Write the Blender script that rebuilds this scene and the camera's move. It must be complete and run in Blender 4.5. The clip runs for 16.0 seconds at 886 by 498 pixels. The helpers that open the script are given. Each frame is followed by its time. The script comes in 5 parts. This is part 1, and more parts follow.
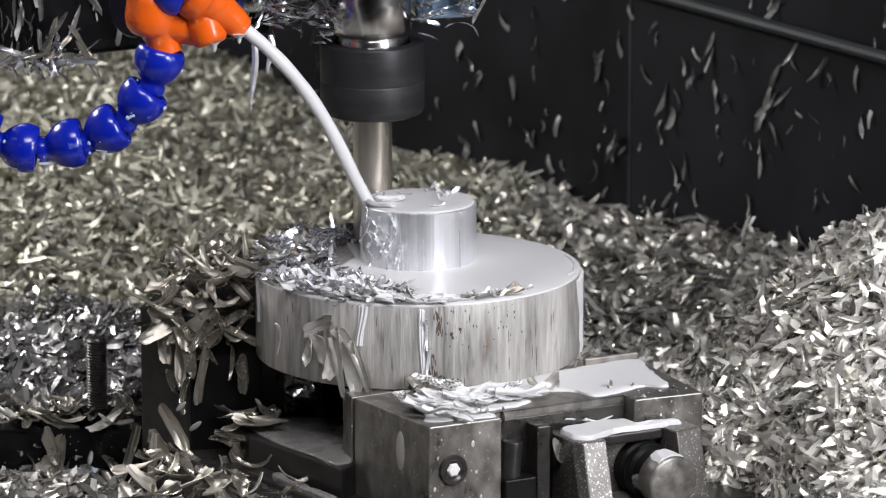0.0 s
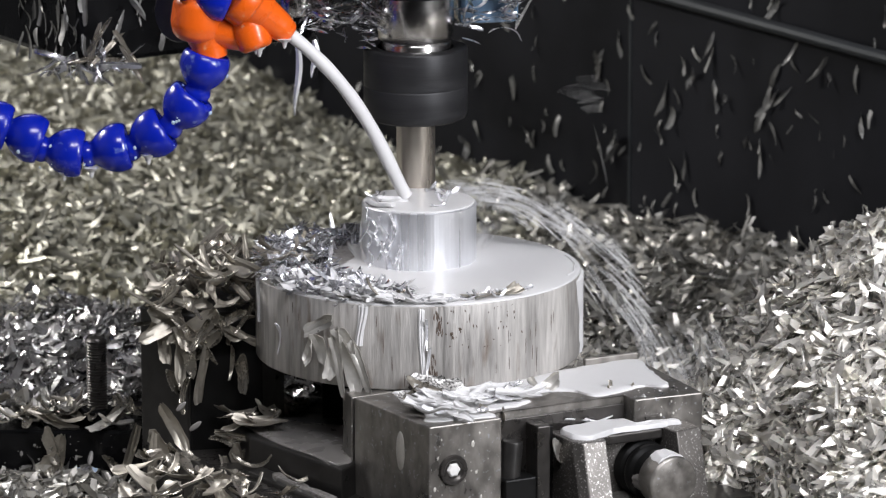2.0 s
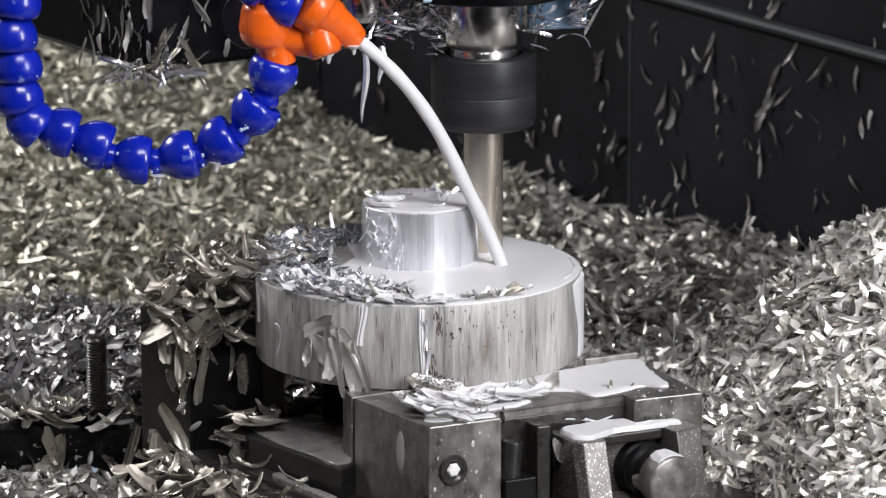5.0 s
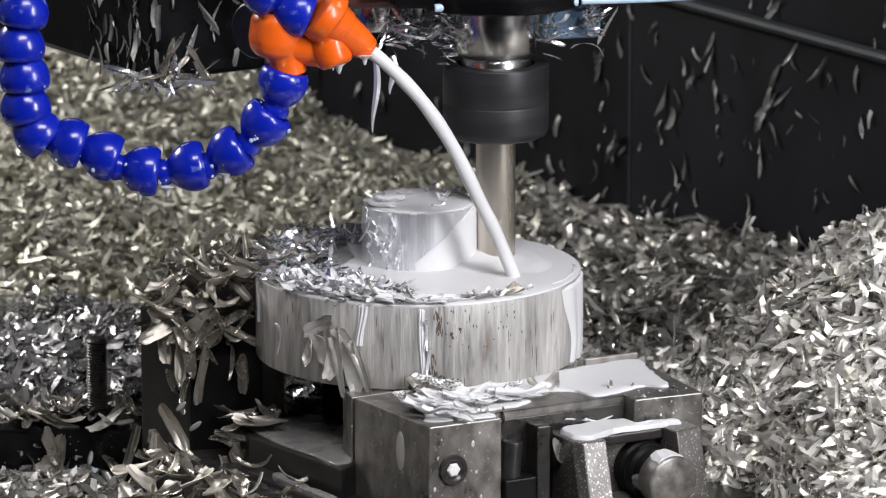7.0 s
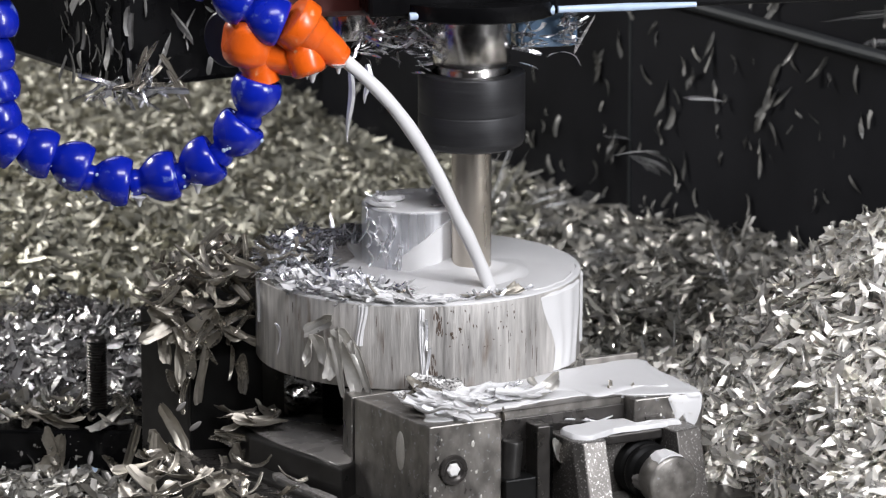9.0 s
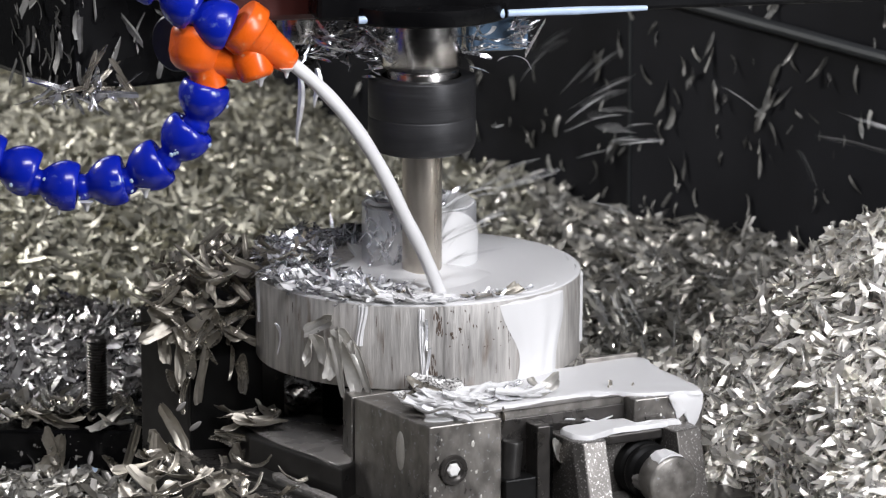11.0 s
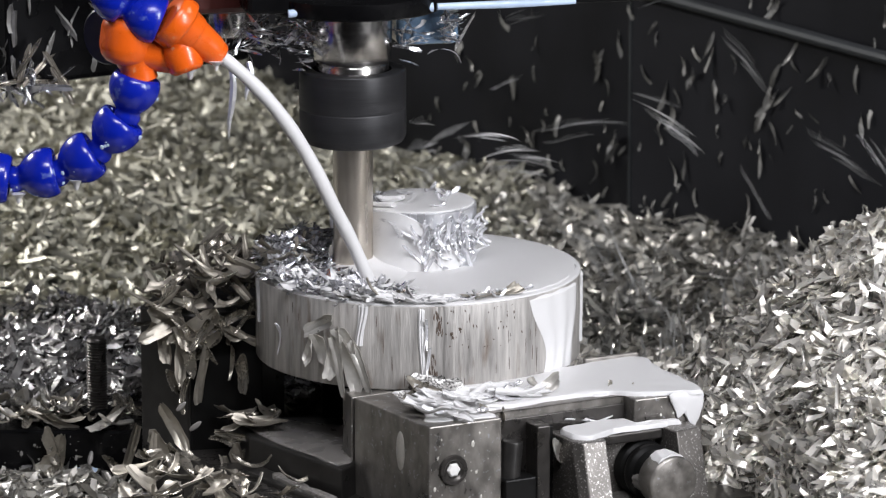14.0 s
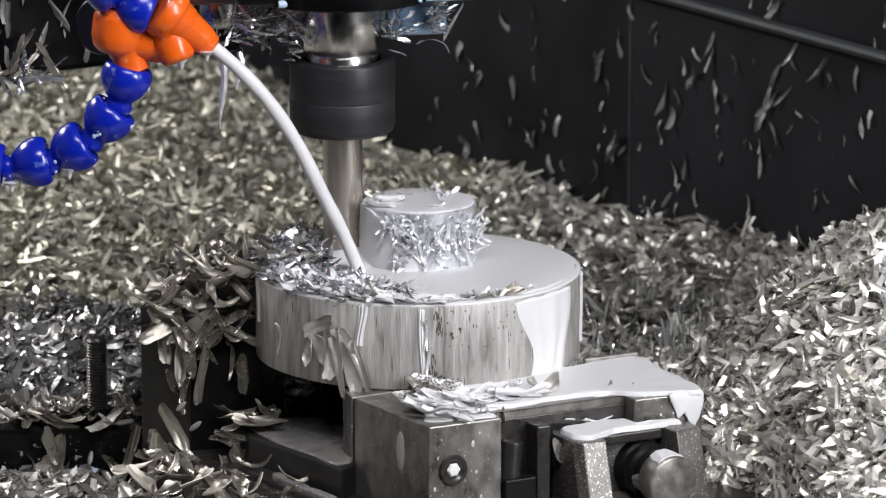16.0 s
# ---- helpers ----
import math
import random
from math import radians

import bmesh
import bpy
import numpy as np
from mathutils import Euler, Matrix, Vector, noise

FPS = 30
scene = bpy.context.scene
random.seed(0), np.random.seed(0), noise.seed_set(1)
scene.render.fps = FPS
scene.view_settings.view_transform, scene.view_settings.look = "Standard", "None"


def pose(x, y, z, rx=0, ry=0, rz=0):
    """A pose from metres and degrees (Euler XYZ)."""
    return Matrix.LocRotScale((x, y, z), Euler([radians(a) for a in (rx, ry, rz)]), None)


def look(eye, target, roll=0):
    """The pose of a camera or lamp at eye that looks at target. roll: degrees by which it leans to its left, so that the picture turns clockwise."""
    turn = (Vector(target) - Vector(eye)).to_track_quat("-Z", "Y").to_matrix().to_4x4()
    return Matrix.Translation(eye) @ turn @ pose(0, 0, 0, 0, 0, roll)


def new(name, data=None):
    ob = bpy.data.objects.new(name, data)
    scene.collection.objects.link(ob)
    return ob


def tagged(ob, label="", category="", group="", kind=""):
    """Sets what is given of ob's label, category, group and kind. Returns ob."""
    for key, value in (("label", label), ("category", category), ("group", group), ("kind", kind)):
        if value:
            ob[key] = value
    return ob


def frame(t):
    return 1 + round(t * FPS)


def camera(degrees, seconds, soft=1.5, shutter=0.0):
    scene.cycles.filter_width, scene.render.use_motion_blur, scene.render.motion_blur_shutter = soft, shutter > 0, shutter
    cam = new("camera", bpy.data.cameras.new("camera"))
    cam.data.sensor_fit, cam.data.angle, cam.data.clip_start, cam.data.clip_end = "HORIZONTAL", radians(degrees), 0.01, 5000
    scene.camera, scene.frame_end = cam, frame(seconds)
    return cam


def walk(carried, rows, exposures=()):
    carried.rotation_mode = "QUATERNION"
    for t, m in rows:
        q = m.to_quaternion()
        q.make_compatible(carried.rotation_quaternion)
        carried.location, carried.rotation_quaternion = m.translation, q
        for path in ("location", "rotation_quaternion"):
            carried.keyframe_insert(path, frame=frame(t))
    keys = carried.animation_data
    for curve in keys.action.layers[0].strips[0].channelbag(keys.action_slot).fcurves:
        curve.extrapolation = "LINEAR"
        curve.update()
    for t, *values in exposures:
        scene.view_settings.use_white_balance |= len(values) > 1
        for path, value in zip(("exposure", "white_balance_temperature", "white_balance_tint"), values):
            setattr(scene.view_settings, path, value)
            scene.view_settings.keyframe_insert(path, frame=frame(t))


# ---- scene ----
# Disc top lies at height Z0; the disc's axis is x = y = 0. The camera stands still.
Z0 = 0.15
cam = camera(11.049, 16.0, soft=1.25, shutter=0.5)
CAM = pose(0.01159, -2.05282, 0.48359 + Z0, 90 - 13.0155, 0, 0)
cam.data.dof.use_dof, cam.data.dof.focus_distance, cam.data.dof.aperture_fstop = True, 2.05, 25.0
walk(cam, [(0.0, CAM), (16.0, CAM)])

# ---- light ----
world = bpy.data.worlds.new("world")
scene.world = world
world.use_nodes = True
world.node_tree.nodes["Background"].inputs[0].default_value = (0.8, 0.9, 1.0, 1)
world.node_tree.nodes["Background"].inputs[1].default_value = 0.02
scene.view_settings.exposure = 0.22


def area_lamp(name, eye, target, sx, sy, power, color):
    data = bpy.data.lights.new(name, "AREA")
    data.shape, data.size, data.size_y, data.energy, data.color = "RECTANGLE", sx, sy, power, color
    ob = new(name, data)
    ob.matrix_world = look(eye, target)
    return ob


area_lamp("machine_lamp_side", (0.62, -0.66, 0.52), (0.05, 0, Z0), 0.14, 0.5, 6.6, (0.965, 0.975, 1.03))
area_lamp("machine_lamp_ceiling", (0.2, -0.85, 1.28), (0.0, 0.05, 0), 0.8, 0.35, 15, (0.98, 0.97, 1.02))
# Unseen fill lamp, added to brighten the chip heap at left.
area_lamp("left_fill_lamp", (-0.62, 0.40, 0.62), (-0.2, 0.42, 0.07), 0.4, 0.12, 4.2, (1.0, 0.98, 0.97))


# ---- materials ----
def material(name, color, rough=0.5, metal=0.0, var=0.15, scale=200.0, bump=0.1, stretch=(1, 1, 1), rough_var=0.1, island=0.0,
             stain=None, stain_scale=40.0, stain_stretch=(1, 1, 1), stain_at=(0.55, 0.7), coat=0.0, spec=0.5, object_random=0.0):
    m = bpy.data.materials.new(name)
    m.use_nodes = True
    t = m.node_tree
    b = t.nodes["Principled BSDF"]
    N = t.nodes.new
    co = N("ShaderNodeTexCoord")
    mp = N("ShaderNodeMapping")
    mp.inputs["Scale"].default_value = stretch
    shift = N("ShaderNodeVectorMath")
    shift.operation = "MULTIPLY_ADD"
    shift.inputs[1].default_value = (3.1, 2.3, 1.7)
    t.links.new(N("ShaderNodeObjectInfo").outputs["Random"], shift.inputs[0])
    t.links.new(co.outputs["Object"], shift.inputs[2])
    t.links.new(shift.outputs[0], mp.inputs[0])
    n1 = N("ShaderNodeTexNoise")
    n1.inputs["Scale"].default_value, n1.inputs["Detail"].default_value = scale, 6
    n2 = N("ShaderNodeTexNoise")
    n2.inputs["Scale"].default_value, n2.inputs["Detail"].default_value = scale * 0.12, 3
    t.links.new(mp.outputs[0], n1.inputs[0])
    t.links.new(mp.outputs[0], n2.inputs[0])
    mix = N("ShaderNodeMath")
    mix.operation = "ADD"
    t.links.new(n1.outputs[0], mix.inputs[0])
    t.links.new(n2.outputs[0], mix.inputs[1])
    value = mix.outputs[0]
    if island or object_random:
        src = N("ShaderNodeNewGeometry").outputs["Random Per Island"] if island else N("ShaderNodeObjectInfo").outputs["Random"]
        k = N("ShaderNodeMath")
        k.operation = "MULTIPLY_ADD"
        k.inputs[1].default_value = (island or object_random)
        t.links.new(src, k.inputs[0])
        t.links.new(value, k.inputs[2])
        value = k.outputs[0]
    top = 2.0 + (island or object_random)
    ramp = N("ShaderNodeMapRange")
    ramp.inputs[1].default_value, ramp.inputs[2].default_value = 0.3 * top, 0.7 * top
    ramp.inputs[3].default_value, ramp.inputs[4].default_value = 1 - var, 1 + var
    t.links.new(value, ramp.inputs[0])
    hsv = N("ShaderNodeHueSaturation")
    hsv.inputs["Color"].default_value = (*color, 1)
    t.links.new(ramp.outputs[0], hsv.inputs["Value"])
    out = hsv.outputs[0]
    if stain:
        n3 = N("ShaderNodeTexNoise")
        n3.inputs["Scale"].default_value, n3.inputs["Detail"].default_value = stain_scale, 5
        m3 = N("ShaderNodeMapping")
        m3.inputs["Scale"].default_value = stain_stretch
        t.links.new(shift.outputs[0], m3.inputs[0])
        t.links.new(m3.outputs[0], n3.inputs[0])
        r3 = N("ShaderNodeMapRange")
        r3.inputs[1].default_value, r3.inputs[2].default_value = stain_at
        t.links.new(n3.outputs[0], r3.inputs[0])
        mx = N("ShaderNodeMix")
        mx.data_type = "RGBA"
        mx.inputs[7].default_value = (*stain, 1)
        t.links.new(r3.outputs[0], mx.inputs[0])
        t.links.new(out, mx.inputs[6])
        out = mx.outputs[2]
    t.links.new(out, b.inputs["Base Color"])
    b.inputs["Metallic"].default_value = metal
    b.inputs["Coat Weight"].default_value = coat
    b.inputs["Coat Roughness"].default_value = 0.08
    b.inputs["Specular IOR Level"].default_value = spec
    rr = N("ShaderNodeMapRange")
    rr.inputs[1].default_value, rr.inputs[2].default_value = 0.3 * top, 0.7 * top
    rr.inputs[3].default_value, rr.inputs[4].default_value = max(0.03, rough - rough_var), min(1, rough + rough_var)
    t.links.new(value, rr.inputs[0])
    t.links.new(rr.outputs[0], b.inputs["Roughness"])
    if bump:
        bp = N("ShaderNodeBump")
        bp.inputs["Strength"].default_value = bump
        bp.inputs["Distance"].default_value = 0.0006
        t.links.new(mix.outputs[0], bp.inputs["Height"])
        t.links.new(bp.outputs[0], b.inputs["Normal"])
    return m


M_CHIP = material("chip_aluminium", (0.71, 0.685, 0.635), 0.36, 0.62, 0.45, 400, 0.2, rough_var=0.14, island=1.5)
# Warmer and darker chip tone for the far heap.
M_CHIP_FAR = material("far_chip_aluminium", (0.52, 0.505, 0.43), 0.44, 0.55, 0.38, 300, 0.2, rough_var=0.14, island=1.5)
# Darker copy of the chip aluminium, offsetting lamp light on the left heap.
M_CHIP_MID = material("toned_down_heap_chip", (0.50, 0.49, 0.485), 0.3, 0.85, 0.45, 400, 0.2, rough_var=0.14, island=1.5)
# Shaded copy of the chip aluminium, for heap parts lying in shade.
M_CHIP_SHADE = material("shaded_heap_chip", (0.47, 0.455, 0.42), 0.36, 0.7, 0.4, 400, 0.2, rough_var=0.14, island=1.5)
# Darker, less metallic chip tone for the wall and the casing.
M_CHIP_WALL = material("dark_stuck_chip", (0.2, 0.197, 0.186), 0.42, 0.35, 0.7, 300, 0.2, rough_var=0.14, island=1.5)
M_CHIP_DRIFT = material("fine_bright_chips", (0.74, 0.74, 0.77), 0.24, 0.88, 0.3, 500, 0.2, rough_var=0.14, island=1.0)
M_CHIP_NEW = material("fresh_chip_aluminium", (0.82, 0.82, 0.84), 0.27, 0.65, 0.12, 500, 0.2, rough_var=0.1, object_random=0.8)
M_CHIP_DULL = material("dull_wet_chip", (0.34, 0.315, 0.27), 0.36, 0.75, 0.35, 400, 0.3, rough_var=0.18, object_random=1.2)
M_CHIP_GREY = material("satin_grey_chip", (0.6, 0.58, 0.54), 0.4, 0.55, 0.2, 400, 0.3, rough_var=0.15, object_random=0.8)
M_HEAP = material("packed_chips", (0.3, 0.295, 0.27), 0.45, 0.6, 0.5, 260, 0.9, rough_var=0.2)
M_STOCK = material("sawn_aluminium_bar", (0.47, 0.452, 0.43), 0.5, 0.35, 0.5, 420, 1.0, (1, 1, 0.11), 0.16,
                   stain=(0.2, 0.155, 0.12), stain_scale=210, stain_stretch=(1, 1, 0.2), stain_at=(0.57, 0.78))
M_MILLED = material("milled_aluminium", (0.82, 0.83, 0.86), 0.33, 0.72, 0.2, 230, 0.9, (1, 1, 0.015), 0.12)
M_STEEL = material("ground_steel", (0.24, 0.226, 0.208), 0.4, 0.7, 0.75, 160, 0.4, (1, 1, 0.6), 0.22, stain=(0.42, 0.43, 0.45), stain_scale=420, stain_at=(0.62, 0.72))
M_FLECK = material("chip_flecked_steel", (0.15, 0.14, 0.13), 0.4, 0.7, 0.3, 150, 0.4, rough_var=0.14, stain=(0.62, 0.6, 0.57), stain_scale=1150, stain_at=(0.58, 0.67))
M_DIRT = material("baked_brown_stain", (0.11, 0.08, 0.062), 0.6, 0.0, 0.5, 600, 0.6)
M_STEEL_DARK = material("dark_wet_steel", (0.05, 0.048, 0.046), 0.36, 0.6, 0.3, 150, 0.25, rough_var=0.14)
M_STEEL_BRIGHT = material("polished_steel", (0.62, 0.6, 0.58), 0.2, 1.0, 0.08, 300, 0.08, (1, 1, 8), 0.06)
M_CARBIDE = material("carbide_shank", (0.6, 0.55, 0.48), 0.3, 0.9, 0.1, 200, 0.1, (1, 1, 0.1), 0.08)
M_SPECK = material("speckled_torn_chip", (0.62, 0.61, 0.59), 0.35, 0.4, 0.3, 500, 0.8, rough_var=0.14, stain=(0.12, 0.115, 0.11), stain_scale=900, stain_at=(0.48, 0.56))
M_FLYING = material("fast_thrown_chip", (0.42, 0.42, 0.415), 0.4, 0.4, 0.4, 300, 0.2, object_random=1.2)
M_NUT = material("black_oxide_steel", (0.028, 0.028, 0.03), 0.45, 0.35, 0.25, 300, 0.1, (0.2, 0.2, 6), 0.1)
M_BLACK = material("black_wet_paint", (0.005, 0.005, 0.0055), 0.26, 0.0, 0.5, 60, 0.25, rough_var=0.15, spec=0.12)
M_WALL = material("dark_wet_enclosure_panel", (0.010, 0.0102, 0.0122), 0.45, 0.0, 0.5, 25, 0.2, (1, 1, 0.4), 0.15, stain=(0.018, 0.0185, 0.0225), stain_scale=14, stain_at=(0.45, 0.8), spec=0.2)
M_RAIL = material("grey_rail", (0.028, 0.031, 0.034), 0.5, 0.2, 0.3, 60, 0.2)
M_ENCLOSURE = material("grey_enclosure_paint", (0.2, 0.205, 0.21), 0.5, 0.0, 0.15, 8, 0.05)
M_BLUE = material("blue_plastic", (0.004, 0.016, 0.37), 0.24, 0.0, 0.18, 120, 0.15, rough_var=0.1, coat=0.25, stain=(0.22, 0.3, 0.58), stain_scale=150, stain_at=(0.63, 0.78))
M_ORANGE = material("orange_plastic", (0.8, 0.12, 0.008), 0.27, 0.0, 0.15, 120, 0.15, rough_var=0.1, coat=0.2, stain=(0.85, 0.45, 0.25), stain_scale=200, stain_at=(0.64, 0.74))
M_MILK = material("milky_coolant", (0.70, 0.695, 0.695), 0.42, 0.0, 0.04, 60, 0.15, rough_var=0.12, spec=0.4)
# Milky coolant with the fixture's shade put into its colour.
M_DRIP = material("shaded_milky_drip", (0.21, 0.2, 0.19), 0.3, 0.0, 0.2, 120, 0.2, rough_var=0.1)
M_MILK_BLUE = material("thin_coolant_film", (0.5, 0.62, 0.8), 0.2, 0.0, 0.15, 80, 0.1, coat=0.4)
M_RUST = material("oiled_screw_steel", (0.075, 0.07, 0.066), 0.3, 0.75, 0.3, 200, 0.25, rough_var=0.12)
M_MAROON = material("maroon_casting", (0.05, 0.012, 0.01), 0.35, 0.0, 0.3, 80, 0.15)
M_BLOCK = material("wet_blue_grey_plastic", (0.16, 0.25, 0.37), 0.22, 0.0, 0.5, 160, 0.3, coat=0.5)
# Near-black: the oiled screw's colour, and painted shade in gaps and recesses.
M_HOLE = material("dark_oil_and_gap_shade", (0.006, 0.006, 0.006), 0.4, 0.0, 0.2, 80, 0.1, spec=0.2)
M_PLUG = material("white_grease_plug", (0.75, 0.74, 0.72), 0.35, 0.0, 0.1, 200, 0.2)


# ---- mesh helpers ----
def thing(name, label, category, m=None, group="", kind=""):
    ob = new(name)
    ob.empty_display_size = 0.01
    if m is not None:
        ob.matrix_world = m
    return tagged(ob, label, category, group, kind)


def mesh_of(name, bm, mat, smooth=True):
    me = bpy.data.meshes.new(name)
    bm.normal_update()
    bm.to_mesh(me)
    bm.free()
    me.materials.append(mat)
    if smooth:
        for f in me.polygons:
            f.use_smooth = True
        me.set_sharp_from_angle(angle=radians(38))
    return me


def part(name, bm, mat, parent=None, label="", m=None, smooth=False):
    ob = new(name, bm if isinstance(bm, bpy.types.Mesh) else mesh_of(name, bm, mat, smooth))
    if parent:
        ob.parent = parent
    if m is not None:
        ob.matrix_basis = m
    return tagged(ob, label)


def box(x0, y0, z0, x1, y1, z1, bevel=0.0008, seg=2):
    bm = bmesh.new()
    bmesh.ops.create_cube(bm, size=1)
    for v in bm.verts:
        v.co = Vector(((x0 + x1) / 2 + v.co.x * (x1 - x0), (y0 + y1) / 2 + v.co.y * (y1 - y0), (z0 + z1) / 2 + v.co.z * (z1 - z0)))
    if bevel:
        bmesh.ops.bevel(bm, geom=bm.edges[:], offset=bevel, segments=seg, affect="EDGES", profile=0.5)
    return bm


def prism(points, z0, z1, bevel=0.0006):
    """An upright prism over a plan outline given anticlockwise."""
    bm = bmesh.new()
    low = [bm.verts.new((x, y, z0)) for x, y in points]
    high = [bm.verts.new((x, y, z1)) for x, y in points]
    bm.faces.new(low[::-1])
    bm.faces.new(high)
    n = len(points)
    for i in range(n):
        bm.faces.new((low[i], low[(i + 1) % n], high[(i + 1) % n], high[i]))
    if bevel:
        bmesh.ops.bevel(bm, geom=bm.edges[:], offset=bevel, segments=2, affect="EDGES", profile=0.5)
    return bm


def lathe(profile, n=64, flat=0.0):
    """A turned solid from (radius, height) pairs."""
    bm = bmesh.new()
    rings = []
    for r, z in profile:
        if r < 1e-6:
            rings.append([bm.verts.new((0, 0, z))])
        else:
            rings.append([bm.verts.new((r * math.cos(2 * math.pi * i / n), r * math.sin(2 * math.pi * i / n), z)) for i in range(n)])
    for a, b in zip(rings, rings[1:]):
        for i in range(n):
            j = (i + 1) % n
            q = [a[i % len(a)], a[j % len(a)], b[j % len(b)], b[i % len(b)]]
            q = [v for k, v in enumerate(q) if v not in q[:k]]
            if len(q) > 2:
                bm.faces.new(q)
    bmesh.ops.recalc_face_normals(bm, faces=bm.faces[:])
    return bm


def sharp(profile, e=0.0003):
    """Doubles the inner corners of a profile, so that smooth shading keeps its edges."""
    out = [profile[0]]
    for k in range(1, len(profile) - 1):
        p0, p1, p2 = (Vector(profile[k + d]) for d in (-1, 0, 1))
        a, b = p0 - p1, p2 - p1
        out += [tuple(p1 + a * min(0.45, e / max(a.length, 1e-9))), tuple(p1 + b * min(0.45, e / max(b.length, 1e-9)))]
    return out + [profile[-1]]


def tube(points, radii, n=12):
    """A round bar along a line of points."""
    bm = bmesh.new()
    pts = [Vector(q) for q in points]
    rings = []
    for k, q in enumerate(pts):
        d = (pts[min(k + 1, len(pts) - 1)] - pts[max(k - 1, 0)]).normalized()
        s = d.cross(Vector((0, 0, 1) if abs(d.z) < 0.95 else (1, 0, 0))).normalized()
        w = s.cross(d)
        rings.append([bm.verts.new(q + radii[k] * (s * math.cos(2 * math.pi * i / n) + w * math.sin(2 * math.pi * i / n))) for i in range(n)])
    for a, b in zip(rings, rings[1:]):
        for i in range(n):
            bm.faces.new((a[i], a[(i + 1) % n], b[(i + 1) % n], b[i]))
    bm.faces.new(rings[0][::-1])
    bm.faces.new(rings[-1])
    bmesh.ops.recalc_face_normals(bm, faces=bm.faces[:])
    return bm


def along(p0, p1):
    """A pose at p0 whose z axis points to p1."""
    d = Vector(p1) - Vector(p0)
    return Matrix.Translation(p0) @ d.to_track_quat("Z", "Y").to_matrix().to_4x4()


rng = np.random.default_rng(7)


def chip_arrays(place, normal, heading, length, width, curl, cup, twist, r, stations=5):
    """Verts and quads of many curled chips: place and normal (n, 3), heading (radians) and sizes (n)."""
    n = len(place)
    z = normal / np.linalg.norm(normal, axis=1, keepdims=True)
    ref = np.stack([np.cos(heading), np.sin(heading), np.zeros(n)], 1)
    y = np.cross(z, ref)
    y /= np.linalg.norm(y, axis=1, keepdims=True) + 1e-9
    x = np.cross(y, z)
    s = np.linspace(-0.5, 0.5, stations)
    c = np.where(np.abs(curl) < 0.05, 0.05, curl)[:, None]
    cx = np.sin(c * s) / c * length[:, None]
    cz = (1 - np.cos(c * s)) / c * length[:, None]
    f = (s + 0.5)[None]
    e0, e1 = r.uniform(0.5, 1.0, (n, 1)), r.uniform(0.3, 1.0, (n, 1))
    prof = np.minimum(1.0, np.minimum(e0 + f * 3.6, e1 + (1 - f) * 2.8))
    w = width[:, None] * prof * r.uniform(0.86, 1.08, (n, stations)) / 2
    jag = r.normal(0, 0.018, (n, stations, 4)) * length[:, None, None]
    tw = twist[:, None] * s
    jag += (r.normal(0, 0.55, (n, 1, 1)) * width[:, None, None]) * np.array([-1.0, 0.0, 0.0, 1.0]) * np.abs(2 * s)[None, :, None]
    jag[:, :, 2] = jag[:, :, 1]
    verts = np.zeros((n, stations, 4, 3))
    ridge = r.uniform(-0.45, 0.45, (n, 1))
    for k, side in enumerate((-1, ridge, ridge, 1)):
        lift = (cup[:, None] * w) if k in (1, 2) else 0
        dy = side * w * np.cos(tw)
        dz = side * w * np.sin(tw) - lift
        tx, tz = np.cos(c * s), np.sin(c * s)
        px, pz = cx - dz * tz + jag[:, :, k], cz + dz * tx
        verts[:, :, k] = place[:, None] + px[..., None] * x[:, None] + dy[..., None] * y[:, None] + pz[..., None] * z[:, None]
    base = np.arange(n)[:, None] * stations * 4
    quads = []
    for i in range(stations - 1):
        for k in (0, 2):
            a = i * 4 + k
            quads.append([a, a + 4, a + 5, a + 1])
    faces = (base[:, :, None] + np.array(quads)[None]).reshape(-1, 4)
    return verts.reshape(-1, 3), faces


def mesh_from(name, verts, faces, mat, smooth=True):
    me = bpy.data.meshes.new(name)
    me.vertices.add(len(verts))
    me.vertices.foreach_set("co", np.ascontiguousarray(verts, dtype=np.float32).ravel())
    me.loops.add(faces.size)
    me.loops.foreach_set("vertex_index", faces.astype(np.int32).ravel())
    me.polygons.add(len(faces))
    me.polygons.foreach_set("loop_start", np.arange(0, faces.size, 4, dtype=np.int32))
    me.polygons.foreach_set("use_smooth", np.full(len(faces), smooth))
    me.update(calc_edges=True)
    me.materials.append(mat)
    return me


